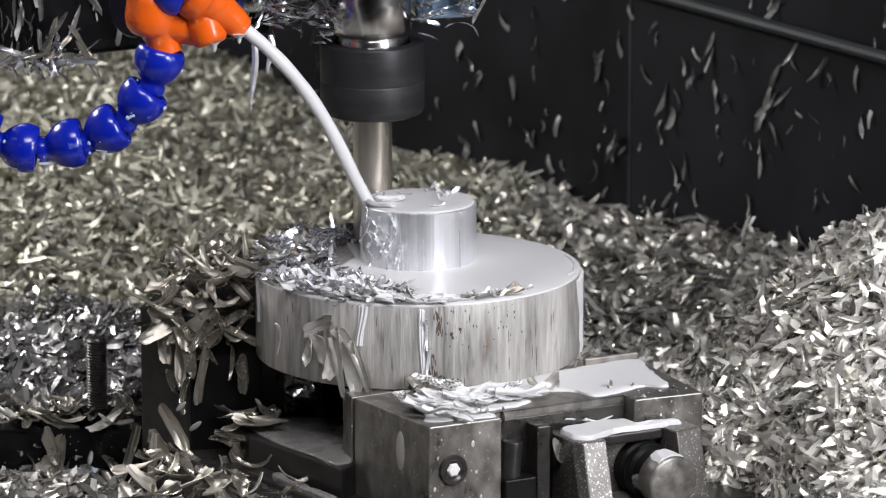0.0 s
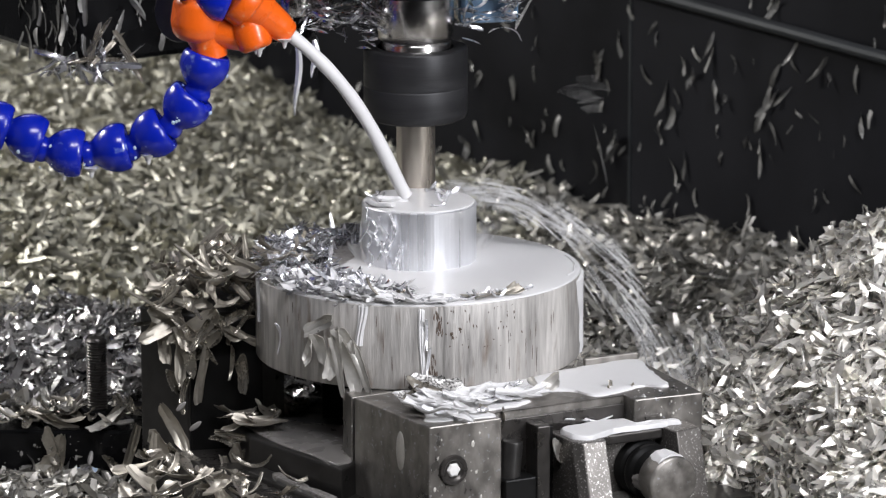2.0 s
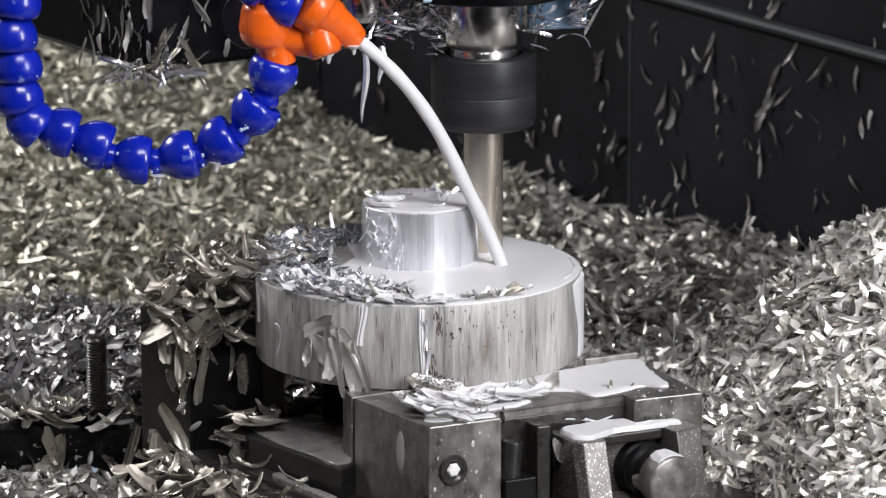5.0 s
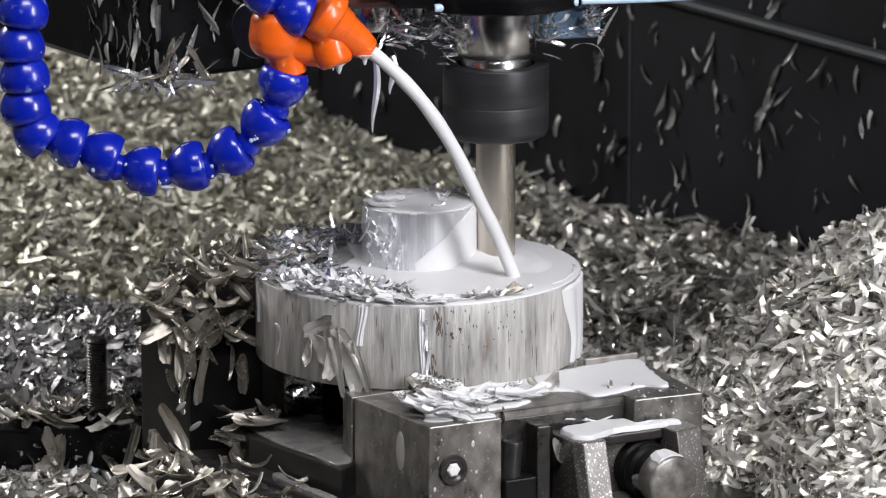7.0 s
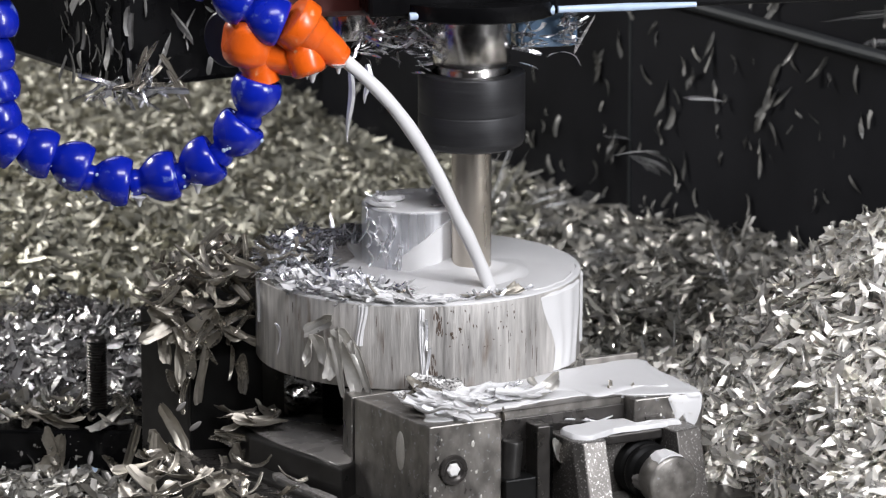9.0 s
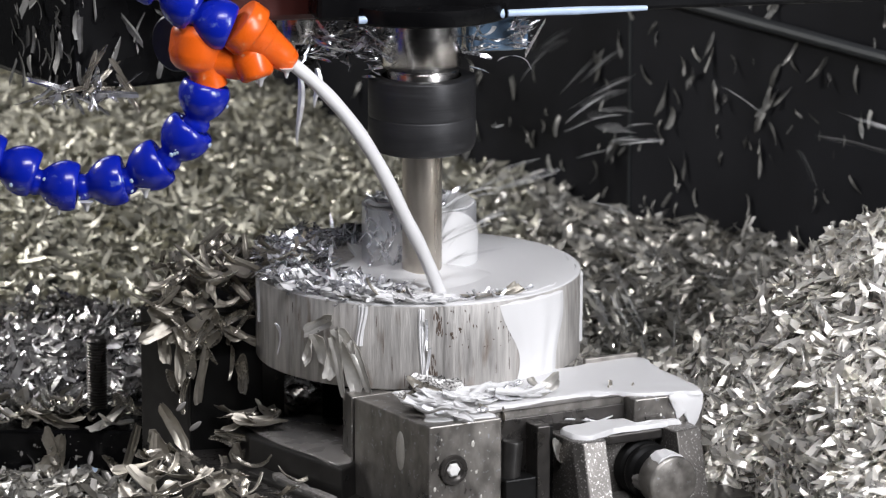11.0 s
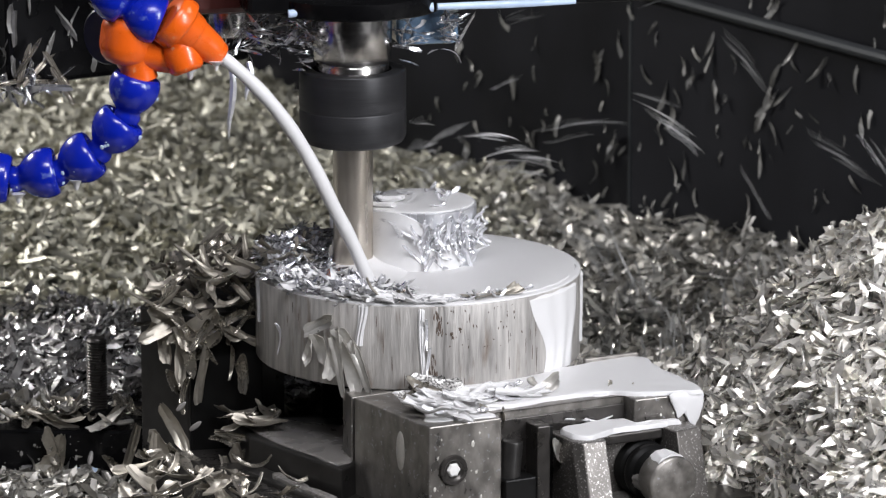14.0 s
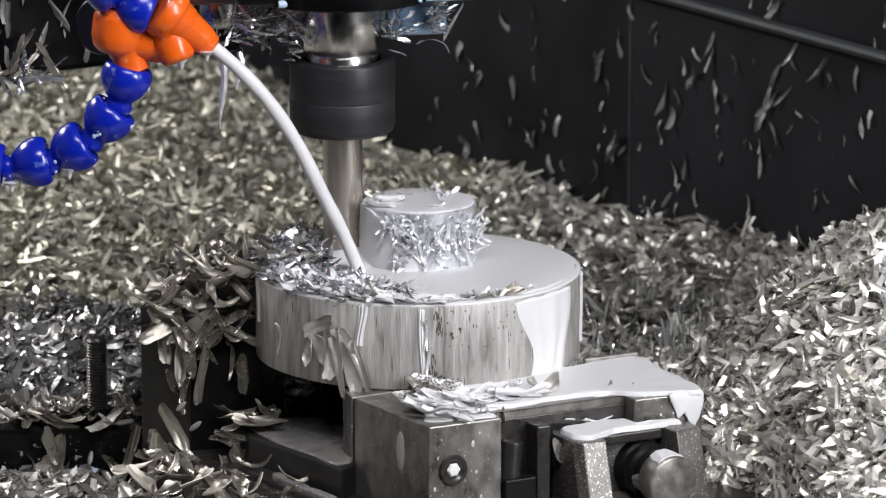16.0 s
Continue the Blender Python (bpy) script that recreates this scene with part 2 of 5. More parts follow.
def chip_mesh(name, length, width, curl, cup, twist, seed, mat, thick=0.00025):
    """One solid curled chip about its own middle, lying along x: a ribbed gutter with blunt, torn ends."""
    r = random.Random(seed)
    bm = bmesh.new()
    nu, nv = 11, 5
    e0, e1 = r.uniform(0.6, 1.0), r.uniform(0.45, 0.95)
    slant0, slant1, wave, phase = r.uniform(-0.7, 0.7), r.uniform(-0.7, 0.7), r.uniform(0.0, 0.035) * length, r.uniform(0, 6.28)
    grid = []
    for i in range(nu + 1):
        f = i / nu
        c = curl if abs(curl) > 0.05 else 0.05
        a = c * (f - 0.5)
        cx, cz = math.sin(a) / c * length, (1 - math.cos(a)) / c * length
        w = width / 2 * min(1.0, e0 + f * 4.5, e1 + (1 - f) * 3.2) * r.uniform(0.93, 1.06)
        tw = twist * (f - 0.5)
        row = []
        for j in range(nv + 1):
            g = 2 * j / nv - 1
            bend = 1.1 * cup
            dy = w * math.sin(g * bend) / max(bend, 0.05)
            dz = w * (1 - math.cos(g * bend)) / max(bend, 0.05) + (0.00017 if j % 2 else -0.00017)
            dy, dz = dy * math.cos(tw) - dz * math.sin(tw), dy * math.sin(tw) + dz * math.cos(tw)
            tip = r.uniform(-0.03, 0.03) * length * (i in (0, nu)) + r.uniform(-0.006, 0.006) * length
            tip += g * width * 0.5 * (slant0 * (1 - f) ** 2 + slant1 * f ** 2)
            dz += wave * math.sin(7 * f + phase + 0.8 * g)
            here = [(cx - (dz + t) * math.sin(a) + tip, dy, cz + (dz + t) * math.cos(a)) for t in (thick / 2, -thick / 2)]
            row.append([bm.verts.new(q) for q in here])
        grid.append(row)
    for p0, p1 in zip(grid, grid[1:]):
        for j in range(nv):
            bm.faces.new((p0[j][0], p1[j][0], p1[j + 1][0], p0[j + 1][0]))
            bm.faces.new((p0[j][1], p0[j + 1][1], p1[j + 1][1], p1[j][1]))
        bm.faces.new((p0[0][0], p0[0][1], p1[0][1], p1[0][0]))
        bm.faces.new((p0[nv][0], p1[nv][0], p1[nv][1], p0[nv][1]))
    for j in range(nv):
        bm.faces.new((grid[0][j][0], grid[0][j + 1][0], grid[0][j + 1][1], grid[0][j][1]))
        bm.faces.new((grid[nu][j][0], grid[nu][j][1], grid[nu][j + 1][1], grid[nu][j + 1][0]))
    return mesh_of(name, bm, mat, True)


CHIPS_NEW = [chip_mesh("fresh_chip", *q, 10 + i, M_CHIP_NEW) for i, q in enumerate([
    (0.011, 0.0028, 1.2, 0.4, 0.4), (0.014, 0.0034, 0.8, 0.3, -0.6), (0.009, 0.0022, 2.0, 0.5, 0.2), (0.016, 0.003, 1.6, 0.35, 0.9), (0.008, 0.003, 0.6, 0.6, -0.3)])]
OLD = [(0.019, 0.0062, 1.1, 0.5, 0.6), (0.025, 0.0064, 0.6, 0.35, -0.9), (0.015, 0.0066, 1.3, 0.45, 1.0), (0.029, 0.0046, 0.5, 0.6, 1.4), (0.013, 0.0048, 1.2, 0.6, -0.6), (0.023, 0.0030, 2.4, 0.5, 0.9), (0.018, 0.0022, 1.6, 0.4, 1.6)]
CHIPS_DULL = [chip_mesh("old_chip", *q, 30 + i, M_CHIP_DULL) for i, q in enumerate(OLD)]
CHIPS_GREY = [chip_mesh("grey_chip", *q, 130 + i, M_CHIP_GREY) for i, q in enumerate(OLD)]
LONG_CHIP = chip_mesh("long_chip", 0.021, 0.0026, 0.5, 0.5, 0.5, 91, M_CHIP_DULL)
CHIPS_MILK = [chip_mesh("coated_chip", *q, 50 + i, M_MILK, 0.0006) for i, q in enumerate([
    (0.0145, 0.0056, 0.5, 1.15, 0.3), (0.0115, 0.005, 0.8, 1.3, -0.4), (0.019, 0.0044, 0.4, 0.8, 0.5)])]
SPECKLED = chip_mesh("speckled_chip", 0.0185, 0.0085, 0.9, 0.8, 0.6, 61, M_SPECK, 0.0005)


def lay(meshes, x, y, z, rx, ry, rz, label, group, k=0):
    ob = new("metal_chip", meshes[k % len(meshes)])
    ob.matrix_world = pose(x, y, z, rx, ry, rz)
    return tagged(ob, label, "chip", group)


# ---- the enclosure ----
def smooth_step(a, b, x):
    s = np.clip((x - a) / (b - a), 0, 1)
    return s * s * (3 - 2 * s)


WALL_A, WALL_B = np.array([-0.53, 1.256]), np.array([0.62, -0.146])  # foot line of the dark oblique wall
WALL_D = (WALL_B - WALL_A) / np.linalg.norm(WALL_B - WALL_A)
WALL_N = np.array([WALL_D[1], -WALL_D[0]])  # towards the room


def heap_height(x, y):
    """Height of the swarf heap's surface."""
    back = -0.080 + 0.02 * smooth_step(0.5, 0.95, y) + 0.028 * smooth_step(-0.02, -0.22, x) * smooth_step(0.25, 0.8, y)
    back = back + 0.010 * smooth_step(0.12, -0.25, x)
    crest = -0.060 + 0.073 * smooth_step(0.07, 0.27, x)
    ridge = np.exp(-((y - 0.08) / 0.10) ** 2) * (y > 0.08) + (y <= 0.08) * (0.35 + 0.65 * np.exp(-((y - 0.08) / 0.22) ** 2))
    right = smooth_step(0.07, 0.16, x) * ridge
    h = back + right * (crest - back)
    front = smooth_step(0.055, 0.022, y) * smooth_step(0.09, -0.02, x)
    h = h * (1 - front) - 0.111 * front
    edge = smooth_step(0.13, 0.07, y) * smooth_step(-0.09, -0.12, x) * (y > 0.02)
    h = h * (1 - edge) + np.minimum(h, -0.088) * edge
    h = h - 0.022 * smooth_step(0.06, 0.10, x) * smooth_step(0.20, 0.15, x) * smooth_step(0.02, 0.10, y) * smooth_step(0.34, 0.2, y)
    pit = smooth_step(-0.03, -0.09, y) * smooth_step(0.185, 0.15, x) * smooth_step(0.09, 0.12, x)
    h = h - 0.045 * pit
    h = h + 0.008 * np.sin(x * 31 + 1.3 + 9 * y) * np.cos(y * 23) + 0.004 * np.sin(x * 77 + y * 51)
    return h + Z0


def build_enclosure():
    part("floor", box(-1.0, -2.6, -0.03, 1.0, 1.4, 0.0, 0), M_BLACK)
    bpy.data.objects["floor"]["label"] = "dark wet floor of the machine enclosure under chips"
    tagged(bpy.data.objects["floor"], "", "floor", kind="structure")
    a, b = WALL_A, WALL_B
    mid = (a + b) / 2
    ang = math.degrees(math.atan2(WALL_D[1], WALL_D[0]))
    length = float(np.linalg.norm(b - a))
    wall = thing("wall_back", "black wet sheet-metal wall spattered with clinging chips", "wall", pose(mid[0], mid[1], 0, 0, 0, ang), kind="structure")

    def s_of(x, y):
        return float((np.array([x, y]) - mid) @ WALL_D)
    seam = s_of(0.1165, 0.468)
    half = length / 2
    part("panel", box(-half, 0, 0, seam - 0.0011, 0.02, 1.33, 0.0008), M_WALL, wall)
    part("panel", box(seam + 0.0011, 0, 0, half, 0.02, 1.33, 0.0008), M_WALL, wall)
    part("seam_strip", box(seam - 0.0009, -0.0006, 0, seam + 0.0011, 0.02, 1.33, 0), M_RAIL, wall)
    z0, z1 = 0.049 + Z0, 0.041 + Z0
    s0, s1 = s_of(0.146, 0.433), s_of(0.244, 0.312)
    k = (z1 - z0) / (s1 - s0)
    part("rail", tube([(s0 - 0.25, -0.004, z0 - 0.25 * k), (s1 + 0.2, -0.004, z1 + 0.2 * k)], [0.0035, 0.0035], 10), M_RAIL, wall, "grey diagonal edge rail")
    for nm, q in (("wall_left", (-1.02, -2.6, 0, -1.0, 1.4, 1.33)), ("wall_right", (1.0, -2.6, 0, 1.02, 1.4, 1.33)),
                  ("wall_front", (-1.0, -2.62, 0, 1.0, -2.6, 1.33)), ("wall_far", (-1.0, 1.4, 0, 1.0, 1.42, 1.33)), ("ceiling", (-1.0, -2.6, 1.33, 1.0, 1.4, 1.35))):
        ob = part(nm, box(*q, 0), M_ENCLOSURE)
        tagged(ob, "grey painted sheet-metal panel of the machine enclosure", nm.split("_")[0], kind="structure")


def build_heap():
    nx, ny = 150, 260
    gx, gy = np.meshgrid(np.linspace(-0.5, 0.45, nx), np.linspace(-0.28, 1.25, ny))
    dist = (np.stack([gx, gy], -1) - WALL_A) @ WALL_N
    gz = heap_height(gx, gy) - 0.004
    v = np.stack([gx, gy, gz], -1).reshape(-1, 3)
    i = np.arange((ny - 1) * nx).reshape(ny - 1, nx)[:, :-1]
    f = np.stack([i, i + 1, i + nx + 1, i + nx], -1).reshape(-1, 4)
    side = dist.reshape(-1)
    f = f[(side[f] > -0.01).all(1)]
    ob = new("chip_bed", mesh_from("chip_bed", v, f, M_HEAP))
    tagged(ob, "packed aluminium swarf under the loose heap of chips", "swarf", kind="stuff")

    def scatter(name, n, y0, y1, size, seed, mat, label, x0=-9.0, x1=9.0):
        r = np.random.default_rng(seed)
        y = r.uniform(y0, y1, n * 2)
        half = 0.097 * (y + 2.05) * 1.12 + 0.012
        x = 0.0116 + r.uniform(-1, 1, n * 2) * half
        d = (np.stack([x, y], -1) - WALL_A) @ WALL_N
        keep = (d > 0.006) & ~((np.hypot(x, y) < 0.078)) & ~((y < 0.0) & (x > -0.06) & (x < 0.11) & (y > -0.16)) & ~((y < -0.085) & (x > 0.08) & (x < 0.155))
        keep &= (x > x0) & (x <= x1)
        x, y = x[keep][:n], y[keep][:n]
        n = len(x)
        h = heap_height(x, y)
        e = 0.004
        slope = np.stack([-(heap_height(x + e, y) - h) / e, -(heap_height(x, y + e) - h) / e, np.ones(n)], 1)
        nrm = slope + r.normal(0, 0.36, (n, 3)) * np.array([1, 1, 0.2])
        place = np.stack([x, y, h + r.uniform(-0.004, 0.0045, n)], 1)
        length = np.minimum(size * r.lognormal(0, 0.3, n), size * 1.7)
        width = np.minimum(length, size * 1.3) * r.uniform(0.13, 0.33, n)
        v, f = chip_arrays(place, nrm, r.uniform(0, 2 * np.pi, n), length, width, r.normal(0, 1.35, n), r.uniform(-0.8, 1.0, n), r.normal(0, 1.1, n), r)
        ob = new(name, mesh_from(name, v, f, mat))
        tagged(ob, label, "swarf", kind="stuff")
    scatter("chip_heap", 19000, -0.26, 0.20, 0.0150, 1, M_CHIP, "heap of loose curled silver aluminium chips around the vise", x0=-0.02)
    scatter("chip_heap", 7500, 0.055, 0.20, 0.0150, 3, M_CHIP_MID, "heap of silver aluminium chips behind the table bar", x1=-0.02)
    # Shade before the bar is put into the chips' colour.
    scatter("chip_heap", 5200, -0.12, 0.055, 0.0165, 4, M_CHIP_SHADE, "chips lying low before the table bar, darkened for shade", x1=-0.02)
    scatter("chip_heap", 34000, 0.18, 1.1, 0.0148, 2, M_CHIP_FAR, "deep heap of pale aluminium chips against the dark wall", x1=0.06)
    # Darker chips carry the hollow's shade in their colour.
    scatter("chip_heap", 9000, 0.16, 0.62, 0.0155, 6, M_CHIP_SHADE, "chips in the hollow behind the disc, toned down for shade", x0=0.03)


def build_wall_chips():
    r = np.random.default_rng(5)
    n = 330
    s = -0.2 + 0.82 * r.uniform(0, 1, n) ** 0.72
    foot = WALL_A + (np.linalg.norm(np.array([0.0, 0.61]) - WALL_A) + s)[:, None] * WALL_D
    z = Z0 - 0.09 + 0.2 * r.uniform(0, 1, n)
    place = np.concatenate([foot + WALL_N * 0.0016, z[:, None]], 1)
    keep = z > heap_height(foot[:, 0], foot[:, 1])
    place, n = place[keep], int(keep.sum())
    nrm = np.concatenate([np.tile(WALL_N, (n, 1)), r.normal(0, 0.25, (n, 1))], 1) + r.normal(0, 0.2, (n, 3))
    length = np.minimum(0.0105 * r.lognormal(0, 0.4, n), 0.019)
    v, f = chip_arrays(place, nrm, np.zeros(n), length, length * r.uniform(0.10, 0.24, n), r.normal(0, 1.6, n), r.uniform(-0.4, 0.5, n), r.normal(0, 1.4, n), r)
    # turn each chip about the wall's normal so that most hang down
    turn = np.where(r.uniform(0, 1, n) < 0.9, np.pi / 2 + r.normal(0, 0.32, n), r.uniform(0, np.pi, n))
    k = np.array([WALL_N[0], WALL_N[1], 0.0])
    q = v.reshape(n, -1, 3) - place[:, None]
    c, sn = np.cos(turn)[:, None, None], np.sin(turn)[:, None, None]
    q = q * c + np.cross(np.broadcast_to(k, q.shape), q) * sn + k * (q @ k)[..., None] * (1 - c)
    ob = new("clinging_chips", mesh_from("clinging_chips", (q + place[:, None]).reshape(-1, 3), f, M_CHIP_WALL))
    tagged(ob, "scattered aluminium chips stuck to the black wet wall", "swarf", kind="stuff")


# ---- the workpiece ----
BOSS = (0.00051, 0.01564)
R_DISC, R_BOSS, H_BOSS, H_DISC = 0.075, 0.02658, 0.02804, 0.03867


def build_workpiece():
    work = thing("workpiece", "round aluminium blank with a milled raised boss, wet with coolant", "workpiece", pose(0, 0, Z0))
    part("disc", lathe(sharp([(0, -H_DISC), (R_DISC - 0.0006, -H_DISC), (R_DISC, -H_DISC + 0.0006), (R_DISC, -0.0003), (R_DISC - 0.0003, 0), (0, 0)], 0.0002), 160), M_STOCK, work,
         "sawn aluminium disc with streaked and stained side", smooth=True)
    part("boss", faceted_boss(), M_MILLED, work, "bright milled round boss", pose(BOSS[0], BOSS[1], 0))


def faceted_boss():
    """The boss with the fine flats that the cutter leaves."""
    rr = random.Random(4)
    angles, a = [], 0.0
    while a < 2 * math.pi - 0.05:
        angles.append(a)
        a += rr.choice((0.05, 0.07, 0.09, 0.13))
    bm = bmesh.new()
    rows = []
    for r, z in ((R_BOSS, -0.001), (R_BOSS, H_BOSS - 0.0005), (R_BOSS - 0.0005, H_BOSS)):
        rows.append([bm.verts.new((r * math.cos(q), r * math.sin(q), z)) for q in angles])
    n = len(angles)
    for p0, p1 in zip(rows, rows[1:]):
        for i in range(n):
            bm.faces.new((p0[i], p0[(i + 1) % n], p1[(i + 1) % n], p1[i]))
    bm.faces.new(rows[-1])
    return bm


def film(name, radius, inner, height, wobble, seed, n=120, bare=0.0):
    """A thin sheet of liquid with a rounded, uneven rim; inner > 0 leaves a hole."""
    ph = [random.Random(seed).uniform(0, 6.28) for _ in range(6)]
    bm = bmesh.new()

    def ring(rr, z, amp):
        out = []
        for i in range(n):
            a = 2 * math.pi * i / n
            cut = bare * math.exp(-((a - radians(160)) / 0.62) ** 4)
            d = sum(math.sin(a * k + ph[k % 6]) / k for k in (2, 3, 5, 8, 13)) * (amp + 0.05 * cut) - cut * (rr / radius)
            out.append(bm.verts.new(((rr + d) * math.cos(a), (rr + d) * math.sin(a), z)))
        return out
    rows = [ring(radius, 0, wobble), ring(radius - 0.0002, height * 0.6, wobble), ring(radius - 0.0012, height, wobble),
            ring(radius * 0.7 + inner * 0.3, height * 1.05, 0), ring(max(inner, 0.0005), height * 1.05, 0)]
    for a, b in zip(rows, rows[1:]):
        for i in range(n):
            bm.faces.new((a[i], a[(i + 1) % n], b[(i + 1) % n], b[i]))
    if inner <= 0:
        bm.faces.new(rows[-1])
    bmesh.ops.recalc_face_normals(bm, faces=bm.faces[:])
    return bm


def shell_patch(radius, a0, a1, z_top, z_low, thick, taper, seed, rim=0.004, crown=0.0):
    """A sheet of liquid that runs down a cylinder between two angles (degrees); taper narrows it downwards."""
    rr = random.Random(seed)
    ph = [rr.uniform(0, 6.28) for _ in range(4)]
    bm = bmesh.new()
    nu, nv = 30, 16
    outer, inner = [], []
    for j in range(nv + 1):
        f = j / nv
        z = z_top + (z_low - z_top) * f
        mid = (a0 + a1) / 2 + min(2.0, (a1 - a0) / 4) * math.sin(3 * f + ph[0])
        half = (a1 - a0) / 2 * (1 - taper * f ** 0.7) + 0.035 * (a1 - a0) * math.sin(7 * f + ph[1])
        ro, ri = [], []
        for i in range(nu + 1):
            g = 2 * i / nu - 1
            a = math.radians(mid + half * g)
            t = thick * (1 - abs(g) ** 4) * (1 + 0.3 * math.sin(9 * g + ph[2] + 2 * f)) + 0.0001
            back = rim if j == 0 else 0.0
            lower = crown * (abs(g) ** 2.8 * 0.85 + 0.06 * math.sin(5 * g + ph[3])) * (1 - f) * (z_top - z_low)
            ro.append(bm.verts.new(((radius + t - back) * math.cos(a), (radius + t - back) * math.sin(a), z - lower + (0.0012 if j == 0 and rim else 0))))
            ri.append(bm.verts.new(((radius - 0.0003 - back) * math.cos(a), (radius - 0.0003 - back) * math.sin(a), z - lower)))
        outer.append(ro)
        inner.append(ri)
    for rows, flip in ((outer, False), (inner, True)):
        for a, b in zip(rows, rows[1:]):
            for i in range(nu):
                q = [a[i], a[i + 1], b[i + 1], b[i]]
                bm.faces.new(q[::-1] if flip else q)
    for i in range(nu):
        bm.faces.new((outer[0][i], inner[0][i], inner[0][i + 1], outer[0][i + 1]))
        bm.faces.new((outer[-1][i], outer[-1][i + 1], inner[-1][i + 1], inner[-1][i]))
    bmesh.ops.recalc_face_normals(bm, faces=bm.faces[:])
    return bm


def build_coolant():
    global CURTAIN, BOSS_FILM, SWELL
    pool = part("coolant_pool", film("coolant_pool", R_DISC - 0.0002, 0, 0.0011, 0.0001, 3, 160, 0.041), M_MILK, m=pose(0, 0, Z0), smooth=True)
    tagged(pool, "milky white coolant pooled on top of the disc", "coolant")
    cap = part("coolant_sheet", film("coolant_sheet", R_BOSS - 0.0007, 0, 0.0009, 0.0003, 5), M_MILK, m=pose(BOSS[0], BOSS[1], Z0 + H_BOSS), smooth=True)
    tagged(cap, "thin milky coolant film on top of the boss", "coolant")
    CURTAIN = part("coolant_curtain", shell_patch(R_DISC, -17, 17, 0.0004, -H_DISC + 0.001, 0.0011, 0.45, 2), M_MILK, m=pose(0, 0, Z0), smooth=True)
    tagged(CURTAIN, "milky coolant sheet running down the disc's side", "coolant")
    BOSS_FILM = part("boss_coolant", shell_patch(R_BOSS, -75, 75, 0.0268, 0.0005, 0.0009, -0.15, 8, 0.0, 1.0), M_MILK, m=pose(BOSS[0], BOSS[1], Z0), smooth=True)
    bm = bmesh.new()
    rings = []
    for i in range(15):
        r = 0.0008 + 0.031 * i / 14
        ring = []
        for j in range(56):
            a = 2 * math.pi * j / 56
            swell = 0.0062 * math.exp(-(r / 0.0155) ** 2) * (1 + 0.35 * math.cos(a)) + 0.0016 * math.exp(-((r - 0.021) / 0.004) ** 2) * (0.6 + 0.4 * math.sin(2 * a + 1))
            ring.append(bm.verts.new((r * (1 + 0.08 * math.sin(3 * a)) * math.cos(a), r * (1 + 0.08 * math.sin(3 * a)) * math.sin(a), swell + 0.0004 * math.sin(5 * a + r * 300) * (r / 0.03) - 0.0009 * (i / 14) ** 6)))
        rings.append(ring)
    for p, q in zip(rings, rings[1:]):
        for j in range(56):
            bm.faces.new((p[j], p[(j + 1) % 56], q[(j + 1) % 56], q[j]))
    bm.faces.new(rings[0])
    bmesh.ops.recalc_face_normals(bm, faces=bm.faces[:])
    SWELL = part("coolant_swell", bm, M_MILK, m=pose(0, 0, Z0), smooth=True)
    tagged(SWELL, "swell of milky coolant surging round the cutter", "coolant")
    tagged(BOSS_FILM, "milky coolant washing round the boss", "coolant")
    rr = random.Random(8)
    spots = [(-83.0, -0.0015, 1.3, 0.008), (-82.2, -0.007, 0.8, 0.006), (-84.8, -0.021, 1.4, 0.016), (-83.2, -0.029, 0.9, 0.0085), (-90.0, -0.0305, 1.6, 0.0055), (-92.0, -0.034, 1.3, 0.003), (-78.0, -0.012, 0.5, 0.003), (-75.0, -0.010, 0.4, 0.002)]
    spots += [(rr.gauss(-66, 9), min(-0.002, rr.gauss(-0.012, 0.008)), rr.uniform(0.08, 0.3), rr.uniform(0.0004, 0.0016)) for _ in range(34)]
    spots += [(rr.uniform(-150, -25), rr.uniform(-0.034, -0.003), rr.uniform(0.06, 0.14), rr.uniform(0.002, 0.008)) for _ in range(22)]
    spots = [(a + rr.gauss(0, w * 0.55), min(-0.001, z - abs(rr.gauss(0, h * 0.4))), rr.uniform(0.07, 0.3), h * rr.uniform(0.12, 0.6)) for a, z, w, h in spots[:8] for _ in range(11)] + spots[8:]
    for k, (a, z, w, h) in enumerate(spots):
        part("stain", shell_patch(R_DISC, a - w, a + w, z, max(z - h, -0.0375), 0.00006, 0.45, k, 0.0, 0.7), M_DIRT, bpy.data.objects["disc"], "brown baked stain", smooth=True)
    for a, w, z, tp, sd in ((-109.5, 1.8, -0.019, 0.2, 4), (-88, 1.3, -0.034, 0.3, 5), (-165, 2, -0.02, 0.4, 6), (-4, 4, -0.032, 0.3, 7)):
        run = part("coolant_run", shell_patch(R_DISC, a - w, a + w, 0.0003, z, 0.0007, tp, sd, 0.003), M_MILK, m=pose(0, 0, Z0), smooth=True)
        tagged(run, "thin dried milky run of coolant on the disc", "coolant", "runs on the disc")


# ---- the vise and fixture ----
VISE = Matrix.Translation((0.005, -0.1368, Z0)) @ pose(0, 0, 0, 0, 0, 27.69)  # corner of the jaw: x along its face, y into it
TOP = -0.0387


